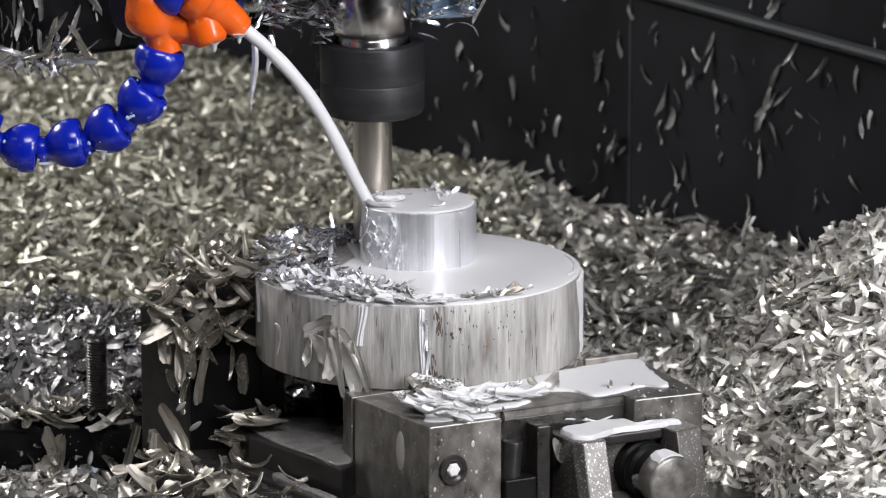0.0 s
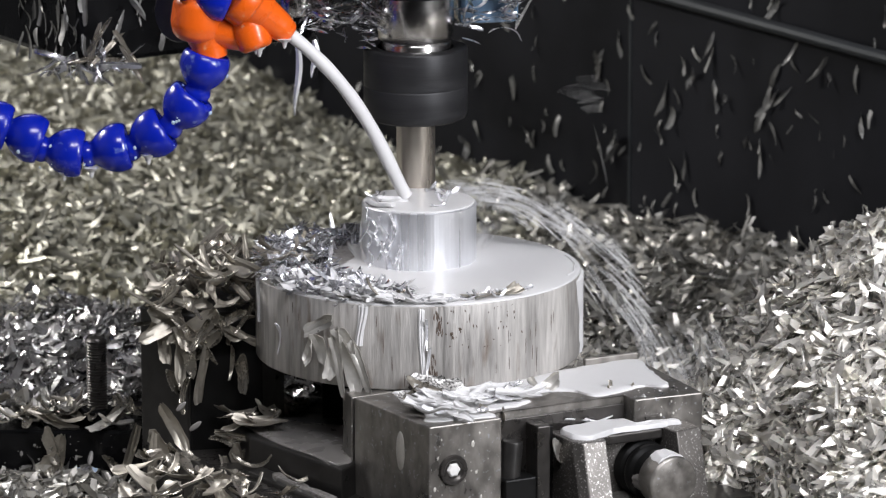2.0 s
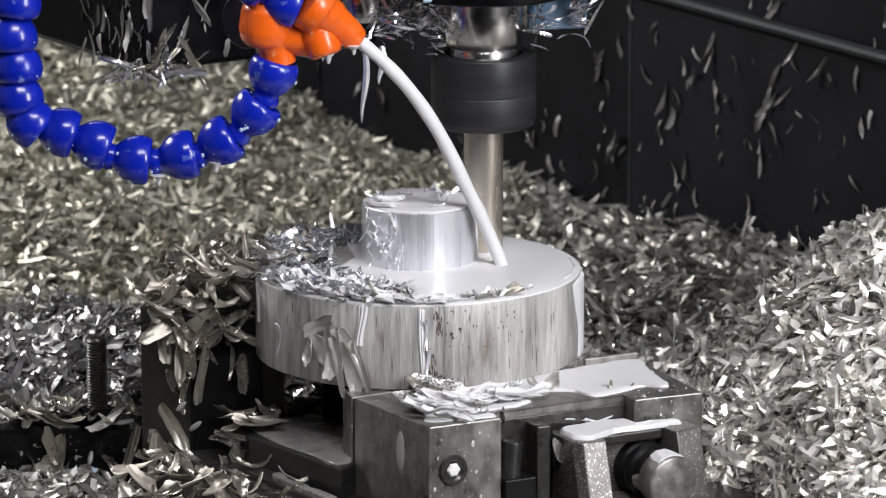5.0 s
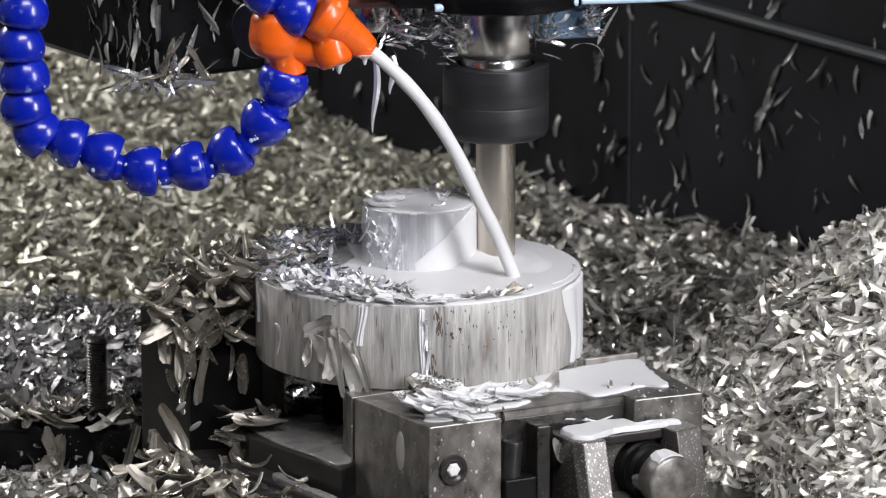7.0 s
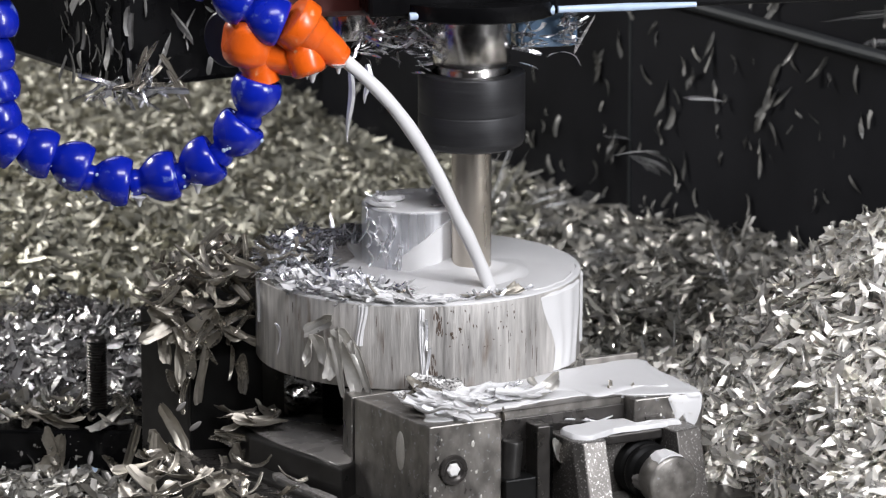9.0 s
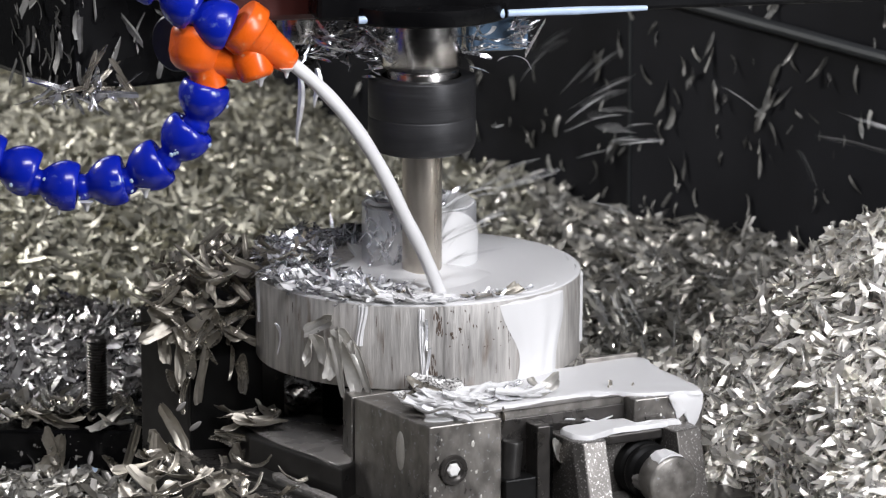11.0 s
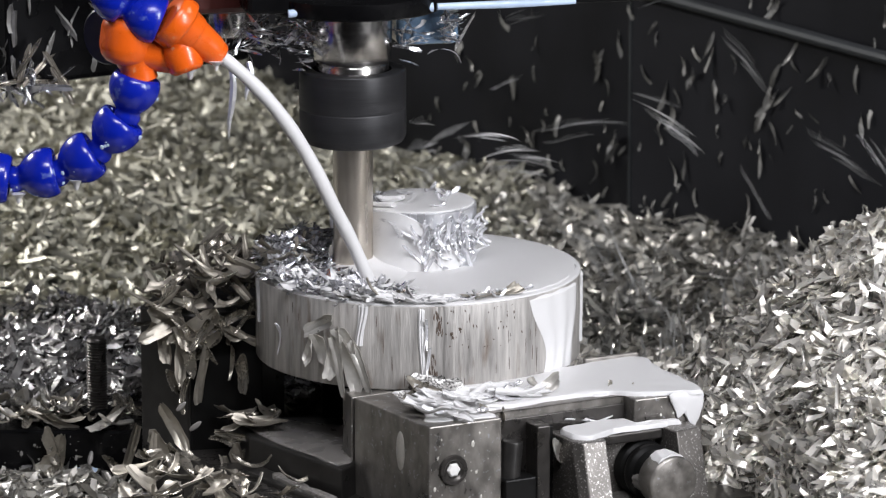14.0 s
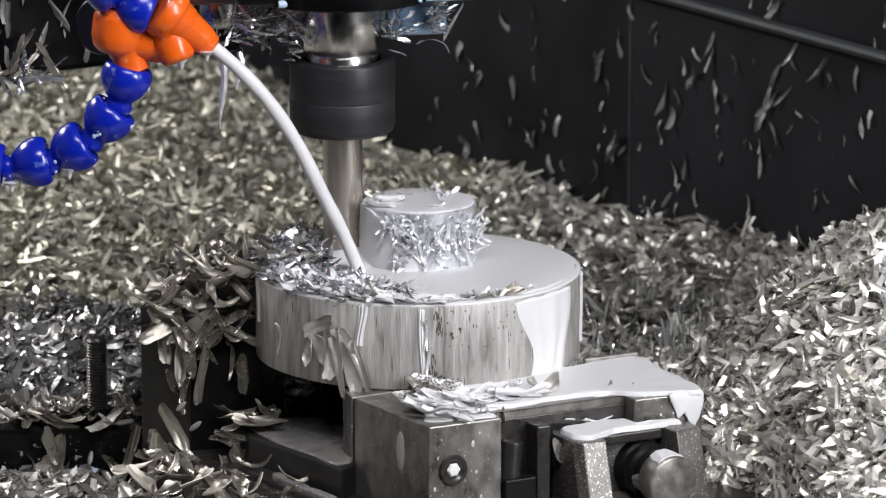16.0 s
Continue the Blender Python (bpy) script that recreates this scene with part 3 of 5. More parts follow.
def build_vise():
    global PUDDLE
    vise = thing("vise_jaw", "ground steel vise jaw with a large clamping screw", "vise", VISE)
    part("jaw", prism([(0.0005, 0), (0.0362, -0.0005), (0.0362, 0.009), (0.103, 0.009), (0.103, -0.001), (0.1362, -0.004), (0.1405, 0.064), (-0.0055, 0.0603)], TOP - 0.075, TOP, 0.0007), M_STEEL, vise)
    part("jaw_plate", prism([(-0.0058, 0.0622), (0.1, 0.0650), (0.1, 0.0778), (-0.0025, 0.0778)], TOP - 0.075, TOP - 0.0004, 0.0006), M_STEEL, vise, "hard steel jaw plate behind a narrow seam")
    part("back_lip", box(0.1125, 0.0605, TOP - 0.001, 0.1402, 0.0634, TOP + 0.0034, 0.0006), M_STEEL, vise, "raised steel lip beside the disc")
    # Step and pin are coloured dark to give the gap its shade.
    part("lower_step", box(0.0365, -0.0035, TOP - 0.075, 0.0522, 0.0085, TOP - 0.028, 0.0008), M_HOLE, vise, "step in the slot, blackened for the gap's shade")
    part("slot_pin", lathe(sharp([(0, 0.03), (0.0042, 0.03), (0.0046, 0.0295), (0.0046, 0.0)], 0.0003), 24), M_STEEL_DARK, vise, "", pose(0.0405, 0.003, TOP - 0.042, 0, 6, 0), smooth=True)
    part("cheek", prism([(0.0524, -0.0035), (0.0590, -0.0035), (0.0606, 0.0088), (0.0524, 0.0088)], TOP - 0.075, TOP - 0.0055, 0.0007), M_RUST, vise, "narrow brown steel cheek beside the yoke")
    # Black box added where the slot is only shaded.
    part("slot_lining", box(0.0606, 0.0030, TOP - 0.075, 0.0638, 0.0088, TOP - 0.008, 0.0004), M_HOLE, vise, "black lining standing in for the slot's shade")
    part("bent_chip", CHIPS_GREY[4], None, vise, "grey chip caught in the slot", pose(0.0618, -0.003, TOP - 0.018, 80, 75, 20))
    # Lining's dark colour holds the recess's shade as well as dirt.
    part("slot_lining", box(0.0366, 0.0070, TOP - 0.075, 0.1026, 0.0088, TOP - 0.0035, 0.0004), M_RUST, vise, "dirty recess wall, darkened for its shade too")
    bm = prism([(0.0640, -0.0134), (0.0672, -0.0175), (0.0787, -0.0182), (0.0815, -0.004), (0.1115, -0.004), (0.1135, -0.0198), (0.1268, -0.0178), (0.1268, -0.0046), (0.1022, -0.0018), (0.1022, 0.0085), (0.064, 0.0085)], TOP - 0.07, TOP - 0.0115, 0.0006)
    for v in bm.verts:
        if v.co.y < -0.01:
            v.co.y += 0.28 * (v.co.z - TOP + 0.0115)
    part("yoke", bm, M_FLECK, vise, "chip-flecked steel yoke around the screw")
    part("yoke_cap", box(0.0812, -0.0105, TOP - 0.0165, 0.1118, -0.0038, TOP - 0.0118, 0.0008), M_RUST, vise, "wet steel bridge over the screw")
    hole = pose(0.0123, -0.0002, -0.0593, 90, 0, 0) @ Matrix.Diagonal((1.12, 1.12, 1, 1))
    socket = part("socket_screw", lathe([(0, 0.0002), (0.0035, 0.0002), (0.0044, 0.0012), (0.0058, 0.0012), (0.0062, 0.0004), (0.0062, -0.003)], 40), M_RUST, vise, "recessed socket screw", hole, smooth=True)
    part("plug", lathe([(0, 0.0016), (0.0022, 0.0014), (0.0029, 0.0006), (0.003, -0.001)], 6), M_PLUG, socket, "white-filled hexagon socket")
    screw = part("clamp_screw", lathe(sharp([(0, 0.0), (0.0127, 0.0), (0.0127, 0.005), (0.0112, 0.0062), (0.0112, 0.0078), (0.0124, 0.0088), (0.0124, 0.012), (0.0106, 0.0135), (0.0106, 0.021)], 0.0003), 56), M_HOLE, vise,
                 "black oiled clamping screw", pose(0.1032, -0.0042, -0.0682, 90, 0, 0), smooth=True)
    part("screw_head", lathe(sharp([(0.0, 0.0195), (0.0108, 0.0195), (0.0119, 0.0205), (0.0119, 0.0305), (0.0109, 0.0316), (0, 0.0316)], 0.0003), 48), M_STEEL, screw, "worn round steel screw end", smooth=True)
    part("coolant_film", shell_patch(0.0119, 62, 128, 0.0303, 0.0206, 0.0006, 0.1, 3, 0.0), M_MILK, screw, "pale coolant film on the screw end", smooth=True)
    part("coolant_film", shell_patch(0.0107, 170, 215, 0.0205, 0.0140, 0.0006, 0.2, 5, 0.0), M_DRIP, screw, "grey coolant drop on the screw", smooth=True)
    part("grease_mark", lathe([(0, 0.0011), (0.004, 0.0009), (0.0064, 0.0004), (0.0072, -0.0006)], 24), M_CHIP_GREY, vise, "pale greasy crescent mark", pose(-0.0016, 0.0225, -0.0545, 0, -90, 6) @ Matrix.Diagonal((1.35, 0.5, 1, 1)), smooth=True)
    PUDDLE = part("coolant_puddle", spill([(0.02, 0.054), (0.06, 0.052), (0.1, 0.0585), (0.139, 0.062), (0.1388, 0.035), (0.1365, -0.0035), (0.122, -0.0022), (0.106, 0.004), (0.095, 0.012), (0.07, 0.014), (0.045, 0.012), (0.03, 0.024)], 0.0018), M_MILK, m=VISE @ pose(0, 0, TOP - 0.0022), smooth=True)
    part("run", spill([(-0.002, 0.0125), (0.0, 0.006), (0.0022, 0.001), (0.0045, 0.004), (0.0075, -0.0015), (0.0105, -0.003), (0.013, 0.003), (0.0142, 0.0125), (0.006, 0.0132)], 0.0009), M_MILK, PUDDLE, "coolant running over the jaw's edge", pose(0.1215, -0.0036, -0.0118, 90, 0, -5), smooth=True)
    tagged(PUDDLE, "white coolant flooding the top of the vise jaw", "coolant")
    base = part("coolant_puddle", spill([(0.012, 0.0585), (0.04, 0.052), (0.06, 0.049), (0.1, 0.0575), (0.138, 0.0595), (0.1345, 0.040), (0.1285, 0.012), (0.117, 0.0165), (0.105, 0.0125), (0.09, 0.0115), (0.083, 0.025), (0.06, 0.034), (0.035, 0.044)], 0.0012), M_MILK, m=VISE @ pose(0, 0, TOP - 0.0002), smooth=True)
    tagged(base, "white coolant lying on the vise jaw beside the disc", "coolant")
    front = part("coolant_puddle", spill([(0.004, 0.008), (0.018, 0.004), (0.034, 0.002), (0.0355, 0.011), (0.052, 0.0125), (0.06, 0.02), (0.04, 0.03), (0.018, 0.028), (0.008, 0.018)], 0.001), M_MILK, m=VISE @ pose(0, 0, TOP - 0.0002), smooth=True)
    tagged(front, "white coolant among the chips on the vise jaw", "coolant")
    yk = part("coolant_puddle", spill([(0.067, -0.010), (0.075, -0.0145), (0.088, -0.0095), (0.1, -0.0098), (0.112, -0.010), (0.121, -0.009), (0.118, -0.0055), (0.104, -0.0035), (0.1, 0.006), (0.085, 0.007), (0.068, 0.004)], 0.0022), M_MILK, m=VISE @ pose(0, 0, TOP - 0.0117), smooth=True)
    tagged(yk, "white coolant lying on the screw yoke", "coolant")

    under = thing("fixture_base", "dark steel fixture base plate wet with coolant and chips", "fixture", pose(0, 0, Z0))
    part("plate", prism([(-0.075, -0.10), (0.02, -0.16), (0.15, -0.09), (0.11, 0.06), (-0.06, 0.10), (-0.115, 0.0)], -0.15, -0.083, 0.001), M_RUST, under)
    part("ledge", prism([(-0.0890, -0.006), (-0.0765, -0.043), (-0.0332, -0.098), (-0.0240, -0.080), (-0.0200, -0.012)], -0.12, -0.0685, 0.001), M_STEEL_DARK, under)
    part("rib", prism([(-0.0770, -0.058), (-0.0330, -0.122), (-0.0270, -0.116), (-0.0700, -0.050)], -0.12, -0.0805, 0.001), M_STEEL_DARK, under)
    part("rib", prism([(-0.0840, -0.076), (-0.0420, -0.134), (-0.0360, -0.128), (-0.0770, -0.070)], -0.13, -0.0905, 0.001), M_STEEL_DARK, under)
    part("coolant_film", spill([(-0.0850, -0.010), (-0.0770, -0.030), (-0.0640, -0.054), (-0.0480, -0.074), (-0.0340, -0.092), (-0.0260, -0.070), (-0.0280, -0.030), (-0.0520, -0.020), (-0.0660, -0.012)], 0.0008), M_DRIP, under, "thin coolant film, darkened for shade", pose(0, 0, -0.0686), smooth=True)
    part("coolant_film", spill([(-0.0650, -0.070), (-0.0500, -0.092), (-0.0380, -0.110), (-0.0345, -0.106), (-0.0470, -0.087), (-0.0610, -0.065)], 0.0014), M_DRIP, under, "thick coolant on the rib, darkened for shade", pose(0, 0, -0.0806), smooth=True)
    # Added block, coloured black as the shaded void below the disc.
    part("post", box(-0.03, -0.02, -0.083, 0.03, 0.04, -0.0392, 0.001), M_HOLE, under, "black block added for the shade under the disc", pose(0.0, 0.0, 0, 0, 0, 28))

    block = thing("clamp_block", "tall dark steel clamp block gripping the disc, hung with chips", "clamp", pose(-0.1286, 0.004, Z0))
    part("body", prism([(0, 0), (0.023, -0.016), (0.056, -0.008), (0.066, 0.02), (0.05, 0.06), (0.012, 0.055)], -0.15, -0.019, 0.001), M_STEEL_DARK, block)
    # Added plate paints the clamp face's shade in near-black.
    part("face_plate", box(0, -0.002, 0, 0.034, 0.001, 0.11, 0.0006), M_HOLE, block, "black plate standing in for the clamp face's shade", pose(0.0235, -0.0165, -0.132, 0, 0, 13))

    bar = thing("table_bar", "black wet machine table bar strewn with chips", "table", pose(-0.20, 0.022, Z0))
    part("bar", box(-0.1, 0, -0.15, 0.075, 0.07, -0.0835, 0.0015), M_BLACK, bar)
    part("coolant_streak", puddle(0.013, 0.0022, 0.0006, 19), M_MILK_BLUE, bar, "", pose(0.037, -0.0004, -0.1035, 90, 0, 0), smooth=True)

    stud = thing("threaded_stud", "upright black oiled threaded steel stud", "stud", pose(-0.1518, 0.040, Z0 - 0.0835))
    prof = [(0, 0)]
    z = 0.0
    while z < 0.0365:
        prof += [(0.0042, z), (0.0050, z + 0.0006), (0.0050, z + 0.0008), (0.0042, z + 0.0014)]
        z += 0.0014
    part("thread", lathe(prof + [(0.0036, z + 0.0008), (0, z + 0.0008)], 28), M_RUST, stud, m=pose(0, 0, 0.002))
    part("nut", lathe(sharp([(0, 0), (0.0085, 0), (0.009, 0.0006), (0.009, 0.0058), (0.0082, 0.0066), (0, 0.0066)], 0.0002), 6), M_BLACK, stud)


def spill(points, h):
    """A spill with a rounded rim over a smooth closed outline."""
    n = len(points)
    pts = [Vector(q) for q in points]
    out = []
    for k in range(n):
        p0, p1, p2, p3 = (pts[(k + d) % n] for d in (-1, 0, 1, 2))
        for j in range(8):
            q = j / 8
            c = 0.5 * (2 * p1 + (p2 - p0) * q + (2 * p0 - 5 * p1 + 4 * p2 - p3) * q * q + (3 * p1 - p0 - 3 * p2 + p3) * q ** 3)
            w = noise.noise((c.x * 260, c.y * 260, h * 900)) * 0.0011
            out.append(c + Vector((w, -w)))
    mid = sum(out, Vector((0, 0))) / len(out)
    bm = bmesh.new()
    rows = []
    for inset, z in ((0, 0), (0.0002, h * 0.55), (0.0012, h), (0.005, h * 1.1), (0.012, h * 1.05)):
        row = []
        for c in out:
            d = mid - c
            p = c + d * min(0.8, inset / max(d.length, 1e-6))
            row.append(bm.verts.new((p.x, p.y, z + (0.25 * h * noise.noise((p.x * 130, p.y * 130, 3.0)) if z > 0 else 0))))
        rows.append(row)
    for a, b in zip(rows, rows[1:]):
        for i in range(len(out)):
            j = (i + 1) % len(out)
            bm.faces.new((a[i], a[j], b[j], b[i]))
    top = bm.verts.new((mid.x, mid.y, h * 1.05))
    for i in range(len(out)):
        bm.faces.new((rows[-1][i], rows[-1][(i + 1) % len(out)], top))
    bm.faces.new(rows[0][::-1])
    bmesh.ops.recalc_face_normals(bm, faces=bm.faces[:])
    return bm


def puddle(lx, ly, h, seed):
    """A flat spill with an uneven rim over a rectangle lx by ly."""
    rr = random.Random(seed)
    ph = [rr.uniform(0, 6.28) for _ in range(5)]
    bm = bmesh.new()
    n = 96
    rows = []
    for f, z in ((1.0, 0), (0.995, h * 0.55), (0.97, h), (0.6, h * 1.15), (0.2, h * 1.1)):
        row = []
        for i in range(n):
            a = 2 * math.pi * i / n
            c, s = math.cos(a), math.sin(a)
            k = (abs(c) ** 5 + abs(s) ** 5) ** (-0.2)
            d = 1 + 0.035 * sum(math.sin(a * m + ph[m % 5]) for m in (3, 5, 7, 11)) * min(1.0, lx / 0.1)
            k = min(k * d, 1.12)
            row.append(bm.verts.new((lx / 2 + lx / 2 * c * k * f, ly / 2 + ly / 2 * s * k * f, z)))
        rows.append(row)
    for a, b in zip(rows, rows[1:]):
        for i in range(n):
            bm.faces.new((a[i], a[(i + 1) % n], b[(i + 1) % n], b[i]))
    bm.faces.new(rows[-1])
    bm.faces.new(rows[0][::-1])
    bmesh.ops.recalc_face_normals(bm, faces=bm.faces[:])
    return bm


def spatter(name, label, m, spots, mat, flat=0.35):
    """Drops stuck to a face: spots are (x, y, radius, stretch) in the plane of the pose m."""
    bm = bmesh.new()
    for x, y, r, k in spots:
        rings = [[bm.verts.new((x + r * f * math.cos(a), y + r * f * k * math.sin(a) * (1.25 if math.sin(a) < 0 else 1.0), z * r * flat)) for a in [6.2832 * i / 10 for i in range(10)]] for f, z in ((1.0, -0.2), (0.92, 0.45), (0.5, 0.95))]
        for p0, p1 in zip(rings, rings[1:]):
            for i in range(10):
                bm.faces.new((p0[i], p0[(i + 1) % 10], p1[(i + 1) % 10], p1[i]))
        bm.faces.new(rings[-1])
    ob = part(name, bm, mat, m=m, smooth=True)
    return tagged(ob, label, "coolant", kind="stuff")


def build_spatter():
    rr = random.Random(31)

    def spots(n, w, h, r0, r1):
        return [(rr.uniform(0, w), rr.uniform(0, h), r0 + (r1 - r0) * rr.uniform(0, 1) ** 3, rr.uniform(0.8, 1.7)) for _ in range(n)]
    stand = pose(0, 0, 0, 90, 0, 0)
    spatter("coolant_spatter", "pale coolant drops on the jaw's front face", VISE @ pose(0, -0.0004, TOP - 0.045) @ stand, spots(36, 0.034, 0.042, 0.0002, 0.0009), M_CHIP_GREY, 0.15)
    spatter("coolant_spatter", "pale coolant drops on the jaw's end face", VISE @ pose(0.1035, -0.0044, TOP - 0.0115) @ stand, spots(14, 0.03, 0.01, 0.0002, 0.0009), M_CHIP_GREY, 0.2)
    spatter("coolant_spatter", "coolant drops on the black table bar", pose(-0.24, 0.0216, Z0 - 0.115) @ stand, spots(70, 0.112, 0.03, 0.0002, 0.0010), M_DRIP)
    spatter("coolant_spatter", "milky beads on the wet jaw", VISE @ pose(0.102, 0.0, TOP), spots(60, 0.034, 0.03, 0.0002, 0.0008), M_MILK, 0.5)
    spatter("coolant_spatter", "milky drops down the disc's side plate", VISE @ pose(-0.0066, 0.0605, TOP - 0.05) @ pose(0, 0, 0, 90, 0, -90), spots(18, 0.0, 0.04, 0.0003, 0.0010), M_DRIP)


# ---- the milling head: origin at the cutter's tip ----
def build_head():
    global HEAD, HOSE, STREAM, JET_FOOT
    HEAD = thing("milling_head", "dark milling machine head with collet chuck, dripping and hung with chips", "machine head")
    part("end_mill", lathe(sharp([(0, 0.0003), (0.0088, 0.0003), (0.0091, 0.001), (0.0091, 0.060)], 0.0002), 48), M_CARBIDE, HEAD, "round steel end mill shank", smooth=True)
    part("collet_nut", lathe(sharp([(0, 0.0595), (0.0095, 0.0595), (0.0195, 0.0593), (0.0232, 0.0608), (0.0244, 0.0635), (0.0244, 0.0755), (0.02425, 0.0757), (0.02425, 0.0763), (0.0244, 0.0765),
                                   (0.0244, 0.0932), (0.0239, 0.0940), (0.0178, 0.0940)], 0.0002), 96), M_NUT, HEAD, "black collet nut", smooth=True)
    part("arbor", lathe(sharp([(0.0166, 0.088), (0.0166, 0.0965), (0.0162, 0.0968), (0.0162, 0.0978), (0.0176, 0.0982), (0.0181, 0.1135), (0.0181, 0.114), (0.0181, 0.126)], 0.0002), 96), M_STEEL_BRIGHT, HEAD,
         "polished steel arbor", smooth=True)
    part("flange", lathe(sharp([(0.0178, 0.1222), (0.040, 0.1222), (0.041, 0.1230), (0.041, 0.130), (0.0, 0.130)], 0.0003), 72), M_BLACK, HEAD, "black spindle flange", smooth=True)
    turned = pose(-0.046, -0.034, 0.1240, 0, 0, 12)
    # Only its lower edge shows; upper bulk is enlarged to block the ceiling lamp.
    part("front_plate", box(0, 0, 0, 0.27, 0.20, 0.40, 0.002), M_BLACK, HEAD, "black spindle housing, enlarged out of view to cast shade", turned)
    part("lip", tube([(0.018, -0.002, 0.0008), (0.05, -0.0026, 0.0012), (0.084, -0.002, 0.0014)], [0.0018, 0.0026, 0.0022], 12), M_MILK_BLUE, HEAD, "pale coolant bead along the housing edge", turned, smooth=True)
    part("lip", tube([(0.086, -0.002, 0.0015), (0.118, -0.0022, 0.0015), (0.15, -0.002, 0.0015)], [0.0016, 0.0019, 0.0012], 12), M_MILK_BLUE, HEAD, "pale coolant bead along the housing edge", turned, smooth=True)
    part("casting", box(0, 0, 0, 0.045, 0.06, 0.08, 0.003), M_MAROON, HEAD, "dark maroon casting", pose(-0.087, -0.02, 0.121, 0, 0, 12))
    part("coolant_port", lathe(sharp([(0, 0.0), (0.009, 0.0), (0.0105, 0.001), (0.0105, 0.012), (0, 0.012)], 0.0003), 24), M_STEEL_BRIGHT, HEAD, "", pose(-0.0565, 0.004, 0.1085), smooth=True)
    part("sensor_block", box(0, 0, 0, 0.029, 0.02, 0.020, 0.003), M_BLOCK, HEAD, "pale blue wet block", pose(0.0205, 0.002, 0.1035, 0, 0, 12))
    casing = part("casing", box(0, 0, 0, 0.13, 0.17, 0.3, 0.003), M_BLACK, HEAD, "black wet column casing", pose(-0.1594, 0.03, 0.0785, 0, 0, 33))
    # chips that cling to the head
    r = np.random.default_rng(17)

    def clump(centre, spread, n, size, seed, mat):
        q = np.random.default_rng(seed)
        place = np.array(centre) + q.normal(0, 1, (n, 3)) * np.array(spread)
        length = size * q.lognormal(0, 0.35, n)
        return chip_arrays(place, q.normal(0, 1, (n, 3)), q.uniform(0, 6.28, n), length, length * q.uniform(0.05, 0.15, n), q.normal(0, 1.9, n), q.uniform(-0.4, 0.4, n), q.normal(0, 1.6, n), q, 8)
    for nm, spec in (("swarf_tangle", [((-0.040, 0.0, 0.110), (0.010, 0.005, 0.0055), 90, 0.012, 3), ((-0.021, -0.012, 0.108), (0.002, 0.002, 0.006), 24, 0.010, 4)]),
                     ("swarf_tangle", [((0.024, -0.006, 0.110), (0.002, 0.002, 0.005), 16, 0.010, 6), ((0.046, 0.000, 0.117), (0.003, 0.003, 0.005), 34, 0.010, 5), ((0.034, 0.000, 0.108), (0.006, 0.003, 0.002), 14, 0.010, 8)]),
                     ("swarf_tangle", [((-0.149, 0.034, 0.081), (0.012, 0.006, 0.002), 34, 0.022, 7)])):
        vs, fs, base = [], [], 0
        for c, sp, n, size, seed in spec:
            v, f = clump(c, sp, n, size, seed, M_CHIP)
            vs.append(v)
            fs.append(f + base)
            base += len(v)
        ob = new(nm, mesh_from(nm, np.concatenate(vs), np.concatenate(fs), M_CHIP_DRIFT))
        ob.parent = HEAD
        tagged(ob, "tangle of fine bright aluminium chips", kind="stuff")
    # chips flat on the casing's two front faces
    m = casing.matrix_basis
    for face in range(2):
        n = 60
        s, h = r.uniform(0.0, 0.13 if face == 0 else 0.06, n), 0.002 + 0.075 * r.uniform(0, 1, n) ** 1.3
        loc = np.stack([s, np.full(n, -0.0008), h], 1) if face == 0 else np.stack([np.full(n, -0.0008), s, h], 1)
        nl = np.array([[0, -1.0, 0]]) if face == 0 else np.array([[-1.0, 0, 0]])
        rot = np.array(m.to_3x3())
        place = loc @ rot.T + np.array(m.translation)
        nrm = np.repeat(nl @ rot.T, n, 0) + r.normal(0, 0.25, (n, 3))
        length = 0.011 * r.lognormal(0, 0.5, n)
        v, f = chip_arrays(place, nrm, np.zeros(n), length, length * r.uniform(0.08, 0.22, n), r.normal(0, 0.8, n), r.uniform(-0.3, 0.4, n), r.normal(0, 0.6, n), r)
        k = nrm / np.linalg.norm(nrm, axis=1, keepdims=True)
        q = v.reshape(n, -1, 3) - place[:, None]
        turn = np.pi / 2 + r.normal(0, 0.45, n)
        c, sn = np.cos(turn)[:, None, None], np.sin(turn)[:, None, None]
        kk = np.broadcast_to(k[:, None], q.shape)
        q = q * c + np.cross(kk, q) * sn + kk * (q * kk).sum(-1, keepdims=True) * (1 - c)
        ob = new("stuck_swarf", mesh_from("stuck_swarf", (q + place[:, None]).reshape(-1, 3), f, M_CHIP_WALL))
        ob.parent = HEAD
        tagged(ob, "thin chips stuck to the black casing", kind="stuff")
    for k, (x, y, z, rx, ry, rz) in enumerate([(-0.150, 0.027, 0.094, 0, -55, 20), (-0.146, 0.027, 0.088, 10, -40, 30), (-0.138, 0.03, 0.088, 0, 55, 30), (-0.155, 0.026, 0.083, 0, -10, 15),
                                               (-0.135, 0.03, 0.080, 0, 60, 20), (-0.143, 0.03, 0.082, 20, 10, 25), (-0.152, 0.027, 0.090, 0, -75, 10)]):
        part("long_chip", LONG_CHIP, None, casing, "long bright chip hanging from the casing", casing.matrix_basis.inverted() @ pose(x, y, z, rx + 80, ry, rz))
    for k, (x, z, ln) in enumerate([(-0.0555, 0.079, 0.036), (-0.0475, 0.088, 0.018), (-0.0735, 0.097, 0.014)]):
        pts = [(x + 0.0012 * math.sin(5 * s), 0.0, z + ln / 2 - ln * s) for s in [i / 9 for i in range(10)]]
